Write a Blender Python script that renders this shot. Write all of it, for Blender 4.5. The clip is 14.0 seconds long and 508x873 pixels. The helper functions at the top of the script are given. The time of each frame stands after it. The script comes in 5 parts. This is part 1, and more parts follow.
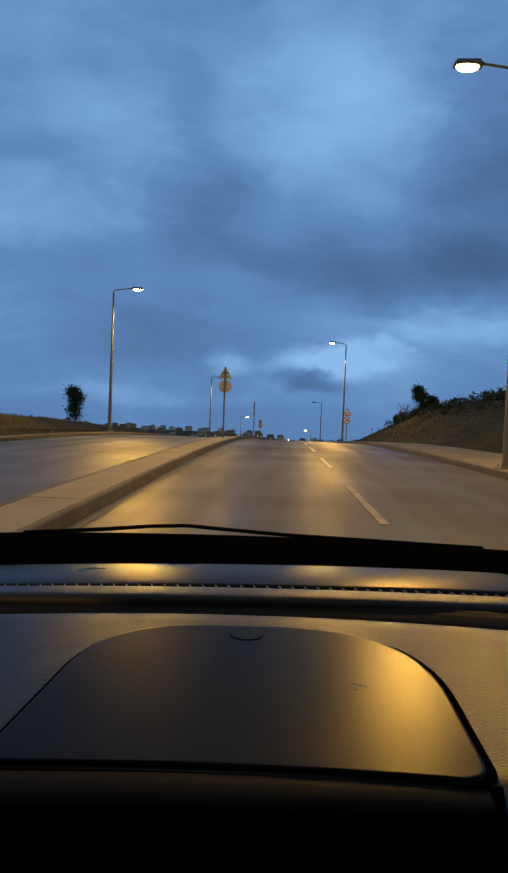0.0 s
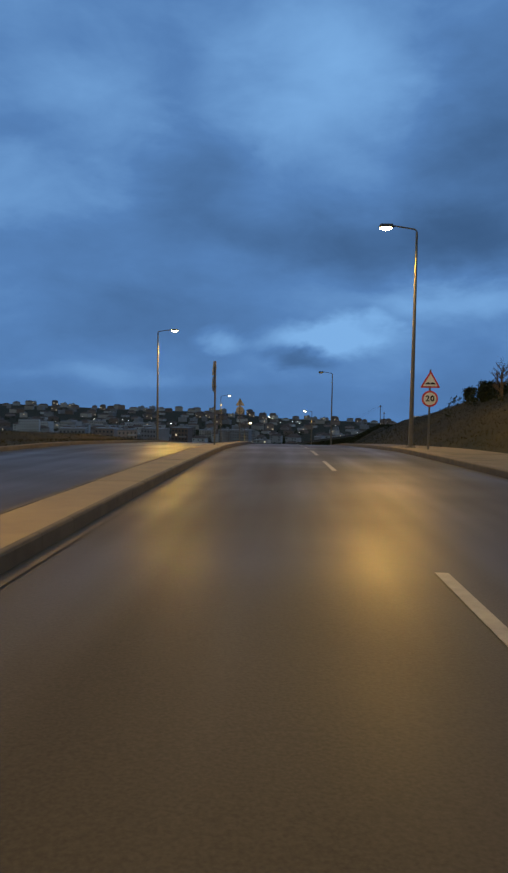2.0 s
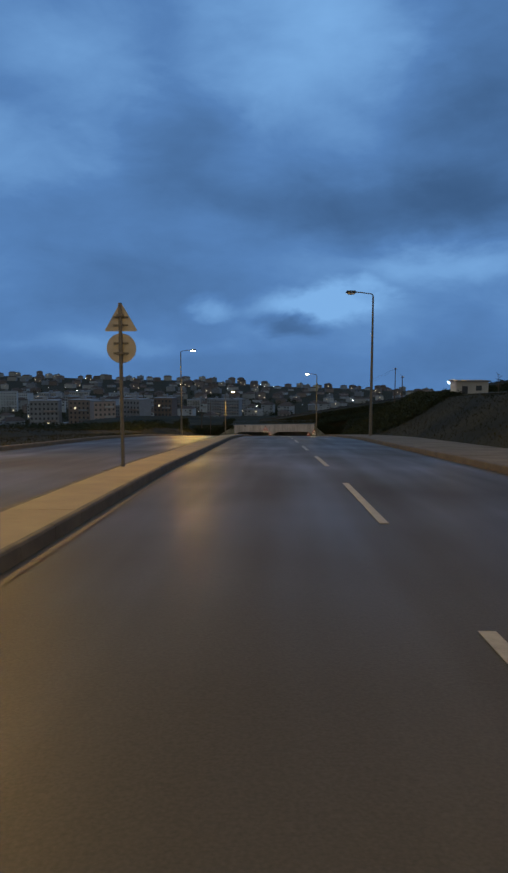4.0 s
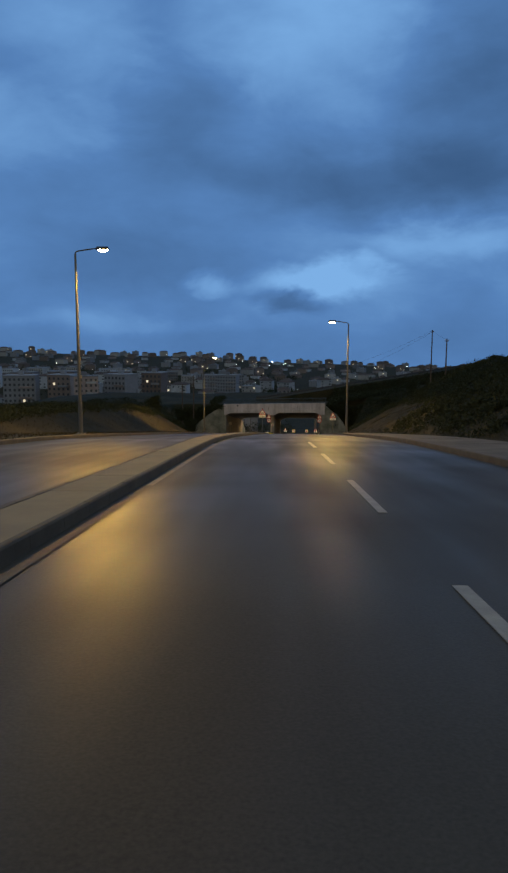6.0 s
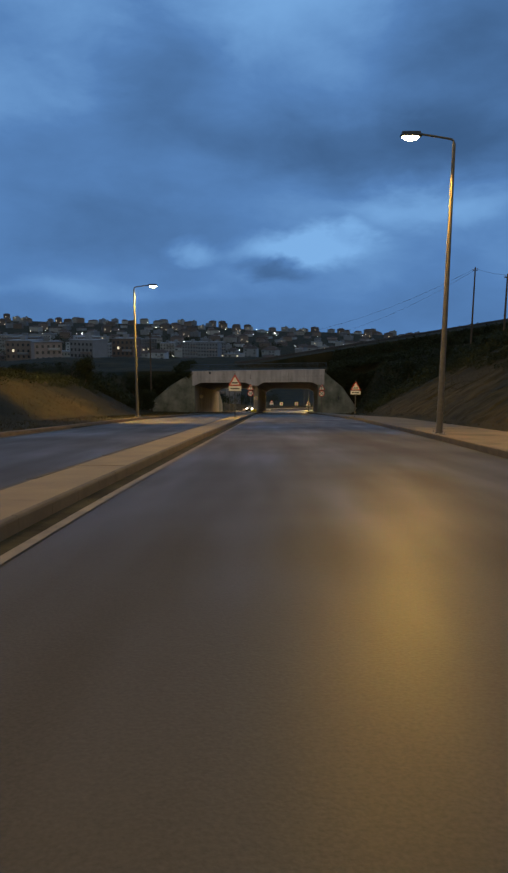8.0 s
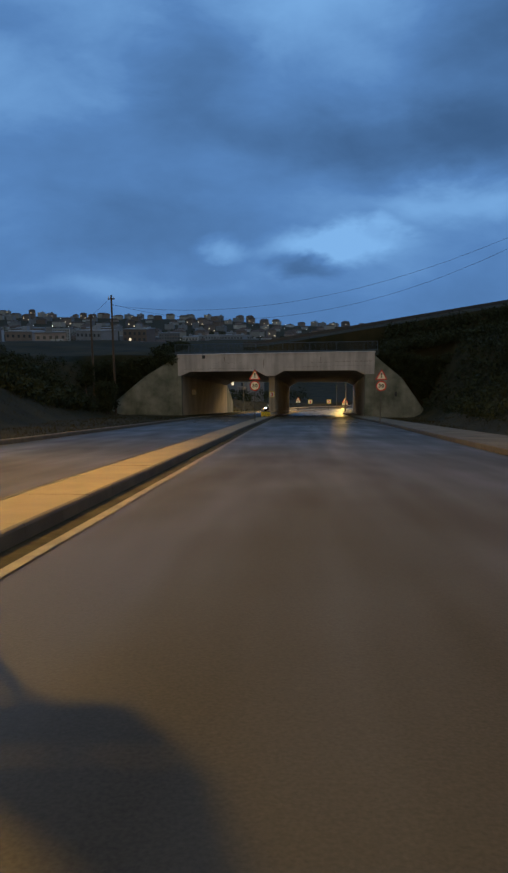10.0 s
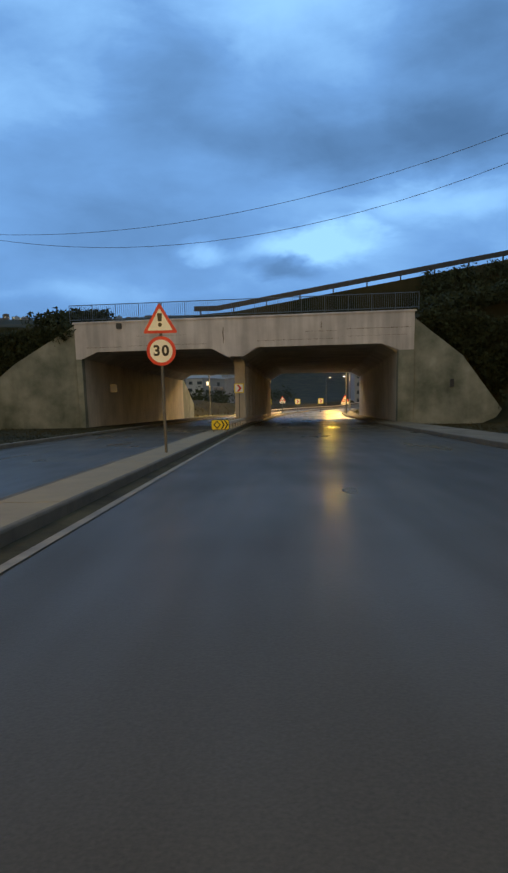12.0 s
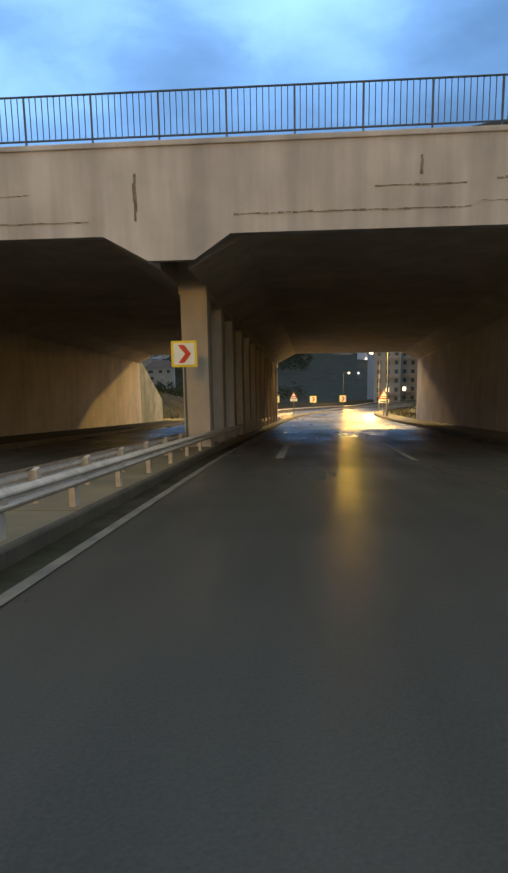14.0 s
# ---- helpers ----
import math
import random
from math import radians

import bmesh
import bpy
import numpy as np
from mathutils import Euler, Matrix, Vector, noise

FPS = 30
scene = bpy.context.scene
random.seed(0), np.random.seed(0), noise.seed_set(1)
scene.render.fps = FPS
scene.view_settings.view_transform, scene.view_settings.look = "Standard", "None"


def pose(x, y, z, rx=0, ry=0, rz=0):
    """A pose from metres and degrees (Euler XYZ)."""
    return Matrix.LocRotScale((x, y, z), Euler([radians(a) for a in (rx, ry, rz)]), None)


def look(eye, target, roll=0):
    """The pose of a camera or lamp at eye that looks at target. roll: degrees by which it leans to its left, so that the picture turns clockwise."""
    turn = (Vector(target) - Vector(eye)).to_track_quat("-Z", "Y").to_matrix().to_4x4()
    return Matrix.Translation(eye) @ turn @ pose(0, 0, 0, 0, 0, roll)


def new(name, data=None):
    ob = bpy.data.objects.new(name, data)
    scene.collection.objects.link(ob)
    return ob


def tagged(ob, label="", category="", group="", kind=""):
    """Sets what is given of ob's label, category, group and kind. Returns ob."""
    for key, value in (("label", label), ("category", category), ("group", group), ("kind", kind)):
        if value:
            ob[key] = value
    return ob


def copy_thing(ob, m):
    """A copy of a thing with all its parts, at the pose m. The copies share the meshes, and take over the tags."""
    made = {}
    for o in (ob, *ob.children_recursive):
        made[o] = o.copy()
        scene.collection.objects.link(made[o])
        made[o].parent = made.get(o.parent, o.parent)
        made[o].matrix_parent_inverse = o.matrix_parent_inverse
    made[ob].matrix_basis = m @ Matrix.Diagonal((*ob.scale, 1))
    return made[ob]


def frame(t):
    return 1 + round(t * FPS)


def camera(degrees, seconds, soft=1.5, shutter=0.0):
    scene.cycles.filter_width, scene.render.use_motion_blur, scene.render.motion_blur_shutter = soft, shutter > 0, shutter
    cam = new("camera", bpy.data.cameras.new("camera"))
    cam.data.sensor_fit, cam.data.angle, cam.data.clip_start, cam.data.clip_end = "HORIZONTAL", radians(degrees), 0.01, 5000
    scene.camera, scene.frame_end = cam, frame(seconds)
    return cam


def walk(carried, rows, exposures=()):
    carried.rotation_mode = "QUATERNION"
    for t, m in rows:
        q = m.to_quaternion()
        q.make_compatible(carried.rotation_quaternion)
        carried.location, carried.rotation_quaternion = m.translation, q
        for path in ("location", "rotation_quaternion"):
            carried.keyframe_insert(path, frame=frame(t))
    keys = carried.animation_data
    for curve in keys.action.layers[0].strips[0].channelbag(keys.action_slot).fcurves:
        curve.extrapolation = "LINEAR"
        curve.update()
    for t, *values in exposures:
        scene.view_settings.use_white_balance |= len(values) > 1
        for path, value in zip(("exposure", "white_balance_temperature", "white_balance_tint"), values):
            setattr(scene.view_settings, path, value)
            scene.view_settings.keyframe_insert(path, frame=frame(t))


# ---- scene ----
cam = camera(40.08, 14.0, soft=2.4)

# time, place, then yaw to the left, pitch and roll in degrees
PATH = [
    (0.0, 0.00, 0.00, 1.30, 3.17, -1.91, 2.24), (0.5, -0.25, 8.92, 1.36, 3.62, -2.32, 2.40),
    (1.0, -0.44, 17.93, 1.37, 3.21, -2.69, 1.76), (1.5, -0.62, 27.22, 1.31, 3.17, -3.00, 1.25),
    (2.0, -0.77, 36.76, 1.15, 2.53, -3.68, 0.89), (2.5, -0.92, 46.51, 0.85, 1.99, -4.57, 0.74),
    (3.0, -0.99, 56.36, 0.47, 1.80, -4.98, 0.83), (3.5, -1.02, 66.10, 0.04, 1.88, -5.61, 0.09),
    (6.0, -1.49, 115.07, -3.65, 1.78, -8.17, 0.14), (6.5, -1.52, 123.99, -4.54, 1.59, -8.50, 0.44),
    (7.0, -1.52, 132.90, -5.44, 1.58, -8.75, -0.53), (7.5, -1.51, 141.82, -6.42, 1.17, -9.57, -0.16),
    (8.0, -1.44, 150.61, -7.52, 0.50, -10.66, 0.13), (10.5, -0.09, 196.54, -13.72, 3.22, -11.01, -0.27),
    (11.0, -0.11, 204.57, -14.91, 1.29, -11.20, -0.21), (11.5, -0.03, 212.38, -16.09, 1.09, -11.34, -0.44),
    (12.0, 0.05, 219.96, -17.23, 1.63, -10.77, -1.29), (12.5, 0.03, 227.39, -18.30, 2.25, -10.82, -0.89),
    (13.0, 0.07, 234.72, -19.37, 2.56, -10.80, -1.06), (13.5, 0.10, 241.76, -20.42, 2.64, -10.82, -0.95),
    (14.0, 0.15, 248.85, -21.47, 2.37, -10.86, -0.95),
]


def aim(x, y, z, yaw, pitch, roll):
    a, p = radians(yaw), radians(pitch)
    way = Vector((-math.sin(a) * math.cos(p), math.cos(a) * math.cos(p), math.sin(p)))
    return look(Vector((x, y, z)), Vector((x, y, z)) + way, roll)


walk(cam, [(r[0], aim(*r[1:])) for r in PATH],
     [(0, 0.2, 6850, 9), (2, 0.0, 6300, 9), (3.5, 0.0, 6300, 9), (6, 0.0, 6250, 9), (8, 0.0, 6300, 9), (10.5, 0.1, 6250, 7),
      (11.0, 0.6, 6500, 6), (11.5, 0.8, 6650, 6), (12.5, 0.82, 6950, 6), (13, 0.82, 7050, 7), (13.5, 1.1, 7100, 8), (14, 1.35, 7000, 8)])

# ---- light: blue dusk under broken cloud ----
world = bpy.data.worlds.new("dusk_sky")
scene.world = world
world.use_nodes = True
wt = world.node_tree
wt.nodes.clear()


def wnode(kind, **props):
    n = wt.nodes.new(kind)
    for k, v in props.items():
        n.inputs[k].default_value = v
    return n


def wmath(op, a, b, third=None):
    """A maths node on sockets or plain numbers."""
    n = wt.nodes.new("ShaderNodeMath")
    n.operation = op
    for k, v in enumerate((a, b, third)):
        if v is None:
            continue
        if isinstance(v, (int, float)):
            n.inputs[k].default_value = v
        else:
            wt.links.new(v, n.inputs[k])
    return n.outputs[0]


def wrange(value, a, b, lo, hi):
    n = wt.nodes.new("ShaderNodeMapRange")
    n.interpolation_type = "SMOOTHSTEP"
    for key, v in (("From Min", a), ("From Max", b), ("To Min", lo), ("To Max", hi)):
        n.inputs[key].default_value = v
    wt.links.new(value, n.inputs["Value"])
    return n.outputs[0]


def wramp(value, stops):
    n = wt.nodes.new("ShaderNodeValToRGB")
    e = n.color_ramp.elements
    e[0].position, e[0].color = stops[0][0], (*stops[0][1], 1)
    e[1].position, e[1].color = stops[-1][0], (*stops[-1][1], 1)
    for p, c in stops[1:-1]:
        e.new(p).color = (*c, 1)
    wt.links.new(value, n.inputs[0])
    return n.outputs[0]


def wvec(op, a, b):
    n = wt.nodes.new("ShaderNodeVectorMath")
    n.operation = op
    for k, v in enumerate((a, b)):
        if isinstance(v, tuple):
            n.inputs[k].default_value = v
        else:
            wt.links.new(v, n.inputs[k])
    return n.outputs["Value" if op == "LENGTH" else "Vector"]


w_way = wnode("ShaderNodeTexCoord").outputs["Generated"]
w_sep = wnode("ShaderNodeSeparateXYZ")
wt.links.new(w_way, w_sep.inputs[0])
# cloud banks, flattened towards the horizon, over large soft masses
w_flat = wvec("MULTIPLY", wvec("ADD", w_way, (1.3, 0.4, 0.25)), (1.0, 1.0, 2.1))
w_noises = []
for w_scale, w_detail, w_rough in ((2.3, 4.0, 0.45), (8.0, 7.0, 0.56), (5.0, 5.0, 0.6)):
    w_n = wnode("ShaderNodeTexNoise", Scale=w_scale, Detail=w_detail, Roughness=w_rough, Distortion=0.3)
    wt.links.new(w_flat, w_n.inputs["Vector"])
    w_noises.append(w_n)
w_warp = wvec("ADD", w_way, wvec("MULTIPLY", wvec("SUBTRACT", w_noises[2].outputs["Color"], (0.5, 0.5, 0.5)), (0.16, 0.0, 0.085)))
w_v = wmath("MULTIPLY_ADD", w_noises[0].outputs["Fac"], 0.55, 0.18)
w_v = wmath("MULTIPLY_ADD", w_noises[1].outputs["Fac"], 0.42, wmath("SUBTRACT", w_v, 0.21))
# single clouds: bearing, height, half width and half height in degrees, lighter or darker
CLOUDS = ((3.4, 4.5, 5.2, 1.3, 0.62), (1.2, 3.0, 2.8, 1.0, -0.40), (-5.0, 4.2, 1.9, 1.0, 0.42), (8.0, 5.6, 1.6, 0.8, 0.32),
          (13.0, 7.3, 5.5, 1.8, 0.34), (7.0, 11.6, 13.0, 3.2, -0.46), (17.0, 17.5, 7.5, 7.0, -0.40), (3.0, 24.0, 9.0, 6.0, 0.42),
          (-15.0, 21.0, 8.0, 3.4, 0.26), (-20.0, 15.0, 8.0, 2.4, 0.30), (-8.0, 17.0, 4.5, 4.5, -0.26), (-12.0, 6.0, 10.0, 3.2, -0.20),
          (-14.0, 0.9, 12.0, 0.9, 0.14), (-4.0, 10.0, 6.0, 2.5, 0.08))
for c_az, c_el, c_rx, c_rz, c_amount in CLOUDS:
    a, e = radians(c_az), radians(c_el)
    w_off = wvec("SUBTRACT", w_warp, (math.sin(a) * math.cos(e), math.cos(a) * math.cos(e), math.sin(e)))
    w_far = wvec("LENGTH", wvec("MULTIPLY", w_off, (1 / radians(c_rx), 1.0, 1 / radians(c_rz))), (0, 0, 0))
    w_v = wmath("ADD", w_v, wrange(w_far, 0.15, 1.45, c_amount, 0.0))
w_v = wmath("ADD", w_v, wrange(w_sep.outputs["Z"], -0.02, 0.05, -0.16, 0.0))
# deep blue ahead, paler and greyer overhead and behind, where the last daylight is
w_v = wmath("MULTIPLY_ADD", w_v, 0.84, 0.16)
w_blue = wramp(w_v, ((0.0, (0.040, 0.094, 0.204)), (0.16, (0.052, 0.118, 0.252)), (0.54, (0.096, 0.216, 0.458)), (1.0, (0.215, 0.430, 0.755))))
w_grey = wramp(w_v, ((0.16, (0.150, 0.174, 0.190)), (1.0, (0.335, 0.378, 0.405))))
w_over = wmath("MAXIMUM", wrange(w_sep.outputs["Z"], 0.50, 0.85, 0.0, 1.0), wrange(w_sep.outputs["Y"], 0.35, -0.45, 0.0, 1.0))
w_mul = wt.nodes.new("ShaderNodeMix")
w_mul.data_type = "RGBA"
wt.links.new(w_over, w_mul.inputs[0])
wt.links.new(w_blue, w_mul.inputs[6])
wt.links.new(w_grey, w_mul.inputs[7])
w_bg = wnode("ShaderNodeBackground", Strength=1.0)
wt.links.new(w_mul.outputs[2], w_bg.inputs["Color"])
w_out = wt.nodes.new("ShaderNodeOutputWorld")
wt.links.new(w_bg.outputs[0], w_out.inputs[0])

SODIUM = (1.0, 0.55, 0.075)
LAMP_WATTS = 3500.0


# ---- materials ----
def material(name, rgb, rough=0.8, metal=0.0, vary=0.25, scale=3.0, bump=0.15, bump_scale=40.0, dark=None, spec=0.5, stain=0.0, per_object=0.0):
    """A surface with colour that varies at two scales, and fine relief."""
    m = bpy.data.materials.new(name)
    m.use_nodes = True
    t = m.node_tree
    b = t.nodes["Principled BSDF"]
    co = t.nodes.new("ShaderNodeTexCoord")
    big = t.nodes.new("ShaderNodeTexNoise")
    big.inputs["Scale"].default_value = scale
    big.inputs["Detail"].default_value = 8.0
    big.inputs["Roughness"].default_value = 0.6
    t.links.new(co.outputs["Object"], big.inputs["Vector"])
    ramp = t.nodes.new("ShaderNodeValToRGB")
    lo = dark if dark else tuple(c * (1 - vary) for c in rgb)
    hi = tuple(min(1.0, c * (1 + vary)) for c in rgb)
    ramp.color_ramp.elements[0].position, ramp.color_ramp.elements[1].position = 0.32, 0.68
    ramp.color_ramp.elements[0].color, ramp.color_ramp.elements[1].color = (*lo, 1), (*hi, 1)
    t.links.new(big.outputs["Fac"], ramp.inputs[0])
    colour = ramp.outputs[0]
    fine = t.nodes.new("ShaderNodeTexNoise")
    fine.inputs["Scale"].default_value = bump_scale
    fine.inputs["Detail"].default_value = 4.0
    t.links.new(co.outputs["Object"], fine.inputs["Vector"])
    if stain or per_object:
        mul = t.nodes.new("ShaderNodeMix")
        mul.data_type, mul.blend_type = "RGBA", "MULTIPLY"
        mul.inputs[0].default_value = 1.0
        t.links.new(colour, mul.inputs[6])
        if per_object:
            info = t.nodes.new("ShaderNodeObjectInfo")
            rng = t.nodes.new("ShaderNodeMapRange")
            rng.inputs["To Min"].default_value, rng.inputs["To Max"].default_value = 1 - per_object, 1 + per_object
            t.links.new(info.outputs["Random"], rng.inputs["Value"])
        else:
            # streaks that run down the face
            mp = t.nodes.new("ShaderNodeMapping")
            mp.inputs["Scale"].default_value = (1.6, 1.6, 0.16)
            t.links.new(co.outputs["Object"], mp.inputs[0])
            st = t.nodes.new("ShaderNodeTexNoise")
            st.inputs["Scale"].default_value = 1.3
            st.inputs["Detail"].default_value = 7.0
            t.links.new(mp.outputs[0], st.inputs["Vector"])
            rng = t.nodes.new("ShaderNodeMapRange")
            rng.inputs["From Min"].default_value, rng.inputs["From Max"].default_value = 0.35, 0.65
            rng.inputs["To Min"].default_value, rng.inputs["To Max"].default_value = 1 - stain, 1.0
            t.links.new(st.outputs["Fac"], rng.inputs["Value"])
        t.links.new(rng.outputs[0], mul.inputs[7])
        colour = mul.outputs[2]
    t.links.new(colour, b.inputs["Base Color"])
    rr = t.nodes.new("ShaderNodeMapRange")
    rr.inputs["To Min"].default_value, rr.inputs["To Max"].default_value = max(0.03, rough - 0.12), min(1.0, rough + 0.12)
    t.links.new(big.outputs["Fac"], rr.inputs["Value"])
    t.links.new(rr.outputs[0], b.inputs["Roughness"])
    b.inputs["Metallic"].default_value = metal
    b.inputs["Specular IOR Level"].default_value = spec
    if bump:
        bp = t.nodes.new("ShaderNodeBump")
        bp.inputs["Strength"].default_value = bump
        bp.inputs["Distance"].default_value = 0.02
        t.links.new(fine.outputs["Fac"], bp.inputs["Height"])
        t.links.new(bp.outputs[0], b.inputs["Normal"])
    return m


def glowing(name, rgb, strength):
    m = bpy.data.materials.new(name)
    m.use_nodes = True
    b = m.node_tree.nodes["Principled BSDF"]
    b.inputs["Base Color"].default_value = (*rgb, 1)
    b.inputs["Emission Color"].default_value = (*rgb, 1)
    b.inputs["Emission Strength"].default_value = strength
    return m


def wet_asphalt(name, rgb, rough_dry, rough_wet):
    """Asphalt with damp wheel tracks: wetness follows long streaks along the road."""
    m = bpy.data.materials.new(name)
    m.use_nodes = True
    t = m.node_tree
    b = t.nodes["Principled BSDF"]
    co = t.nodes.new("ShaderNodeTexCoord")
    mp = t.nodes.new("ShaderNodeMapping")
    mp.inputs["Scale"].default_value = (1.0, 0.05, 1.0)
    t.links.new(co.outputs["Object"], mp.inputs[0])
    streak = t.nodes.new("ShaderNodeTexNoise")
    streak.inputs["Scale"].default_value, streak.inputs["Detail"].default_value = 1.1, 2.0
    t.links.new(mp.outputs[0], streak.inputs["Vector"])
    patch = t.nodes.new("ShaderNodeTexNoise")
    patch.inputs["Scale"].default_value, patch.inputs["Detail"].default_value = 0.22, 2.5
    t.links.new(co.outputs["Object"], patch.inputs["Vector"])
    add = t.nodes.new("ShaderNodeMath")
    add.operation = "ADD"
    t.links.new(streak.outputs["Fac"], add.inputs[0])
    t.links.new(patch.outputs["Fac"], add.inputs[1])
    rr = t.nodes.new("ShaderNodeMapRange")
    rr.inputs["From Min"].default_value, rr.inputs["From Max"].default_value = 0.7, 1.3
    rr.inputs["To Min"].default_value, rr.inputs["To Max"].default_value = rough_dry, rough_wet
    t.links.new(add.outputs[0], rr.inputs["Value"])
    # wetter on the way down to the underpass
    sep = t.nodes.new("ShaderNodeSeparateXYZ")
    t.links.new(co.outputs["Object"], sep.inputs[0])
    wet = t.nodes.new("ShaderNodeMapRange")
    wet.inputs["From Min"].default_value, wet.inputs["From Max"].default_value = 195.0, 245.0
    wet.inputs["To Min"].default_value, wet.inputs["To Max"].default_value = 0.0, 0.13
    t.links.new(sep.outputs["Y"], wet.inputs["Value"])
    damp = t.nodes.new("ShaderNodeMath")
    damp.operation = "SUBTRACT"
    t.links.new(rr.outputs[0], damp.inputs[0])
    t.links.new(wet.outputs[0], damp.inputs[1])
    t.links.new(damp.outputs[0], b.inputs["Roughness"])
    grain = t.nodes.new("ShaderNodeTexNoise")
    grain.inputs["Scale"].default_value, grain.inputs["Detail"].default_value = 55.0, 3.0
    t.links.new(co.outputs["Object"], grain.inputs["Vector"])
    ramp = t.nodes.new("ShaderNodeValToRGB")
    ramp.color_ramp.elements[0].position, ramp.color_ramp.elements[1].position = 0.3, 0.75
    ramp.color_ramp.elements[0].color = (*(c * 0.6 for c in rgb), 1)
    ramp.color_ramp.elements[1].color = (*(c * 1.5 for c in rgb), 1)
    half = t.nodes.new("ShaderNodeMath")
    half.operation = "MULTIPLY_ADD"
    half.inputs[1].default_value = 0.35
    t.links.new(grain.outputs["Fac"], half.inputs[0])
    sc = t.nodes.new("ShaderNodeMath")
    sc.operation = "MULTIPLY"
    sc.inputs[1].default_value = 0.33
    t.links.new(add.outputs[0], sc.inputs[0])
    t.links.new(sc.outputs[0], half.inputs[2])
    t.links.new(half.outputs[0], ramp.inputs[0])
    t.links.new(ramp.outputs[0], b.inputs["Base Color"])
    bp = t.nodes.new("ShaderNodeBump")
    bp.inputs["Strength"].default_value, bp.inputs["Distance"].default_value = 0.25, 0.006
    t.links.new(grain.outputs["Fac"], bp.inputs["Height"])
    t.links.new(bp.outputs[0], b.inputs["Normal"])
    b.inputs["Specular IOR Level"].default_value = 0.08
    return m


ASPHALT = wet_asphalt("wet_asphalt", (0.074, 0.067, 0.053), 0.60, 0.36)
PAINT = material("road_paint", (0.31, 0.28, 0.22), 0.6, vary=0.2, scale=6, bump=0.2)
WORN_PAINT = material("worn_road_paint", (0.20, 0.17, 0.125), 0.7, vary=0.35, scale=2.5, bump=0.2)
FADED_PAINT = material("faded_road_paint", (0.085, 0.074, 0.055), 0.7, vary=0.4, scale=1.5, bump=0.2)
GUTTER = material("gutter_dirt", (0.050, 0.045, 0.027), 0.95, vary=0.5, scale=1.2, bump=0.4, bump_scale=12, spec=0.1)
KERB = material("kerb_concrete", (0.115, 0.092, 0.060), 0.8, vary=0.3, scale=2.0, per_object=0.15)
PAVING = material("median_paving", (0.27, 0.205, 0.115), 0.8, vary=0.18, scale=1.2, per_object=0.12)
WALK = material("pavement_concrete", (0.12, 0.10, 0.068), 0.9, vary=0.42, scale=0.9, per_object=0.12)
CONCRETE = material("bridge_concrete", (0.60, 0.56, 0.56), 0.85, vary=0.16, scale=0.45, bump=0.25, bump_scale=9, stain=0.28)
CONCRETE_IN = material("tunnel_concrete", (0.54, 0.47, 0.39), 0.85, vary=0.2, scale=0.5, bump=0.25, bump_scale=9, stain=0.14)
DIRTY = material("dark_weathered_concrete", (0.25, 0.215, 0.185), 0.9, vary=0.6, scale=4, bump=0.2)
GALV = material("galvanised_steel", (0.13, 0.125, 0.115), 0.6, metal=0.25, vary=0.2, scale=8, bump=0.05)
# guard rail steel; warm headlamp light is put into its pale cream colour
RAIL_STEEL = material("headlit_galvanised_rail", (0.62, 0.52, 0.42), 0.6, metal=0.0, vary=0.2, scale=5, bump=0.05)
WING = material("weathered_wing_concrete", (0.25, 0.25, 0.21), 0.9, dark=(0.10, 0.115, 0.085), vary=0.35, scale=0.5, bump=0.25, bump_scale=9, stain=0.15)
DARKSTEEL = material("dark_steel", (0.05, 0.055, 0.065), 0.5, metal=0.4, vary=0.2, bump=0.05)
RAILBLUE = material("railing_paint", (0.075, 0.105, 0.15), 0.5, metal=0.2, vary=0.2, bump=0.05)
SIGN_RED = material("sign_red", (0.62, 0.045, 0.03), 0.35, vary=0.08, bump=0.0)
SIGN_WHITE = material("sign_white", (0.86, 0.85, 0.80), 0.35, vary=0.06, bump=0.0)
SIGN_BLACK = material("sign_black", (0.02, 0.02, 0.02), 0.4, vary=0.1, bump=0.0)
SIGN_YELLOW = material("sign_yellow", (0.88, 0.66, 0.04), 0.35, vary=0.08, bump=0.0)
SIGN_BACK = material("sign_back_metal", (0.36, 0.35, 0.33), 0.55, metal=0.5, vary=0.15, bump=0.03)
GROUND = material("dirt_and_grass", (0.040, 0.032, 0.015), 0.95, vary=0.4, scale=0.22, bump=0.6, bump_scale=4, dark=(0.013, 0.017, 0.009), spec=0.1)
EARTH = material("bare_yellow_earth", (0.052, 0.041, 0.019), 0.95, vary=0.35, scale=0.9, bump=0.8, bump_scale=3.5, dark=(0.018, 0.020, 0.010), spec=0.1)
GRASS = material("grass_blades", (0.055, 0.044, 0.018), 0.9, vary=0.3, scale=0.13, bump=0.0, dark=(0.017, 0.021, 0.010), spec=0.1)
BARK = material("bark", (0.09, 0.065, 0.045), 0.9, vary=0.3, scale=6, bump=0.5)
LEAF = material("dark_leaves", (0.030, 0.037, 0.017), 0.8, spec=0.15, vary=0.4, scale=1.5, bump=0.0)
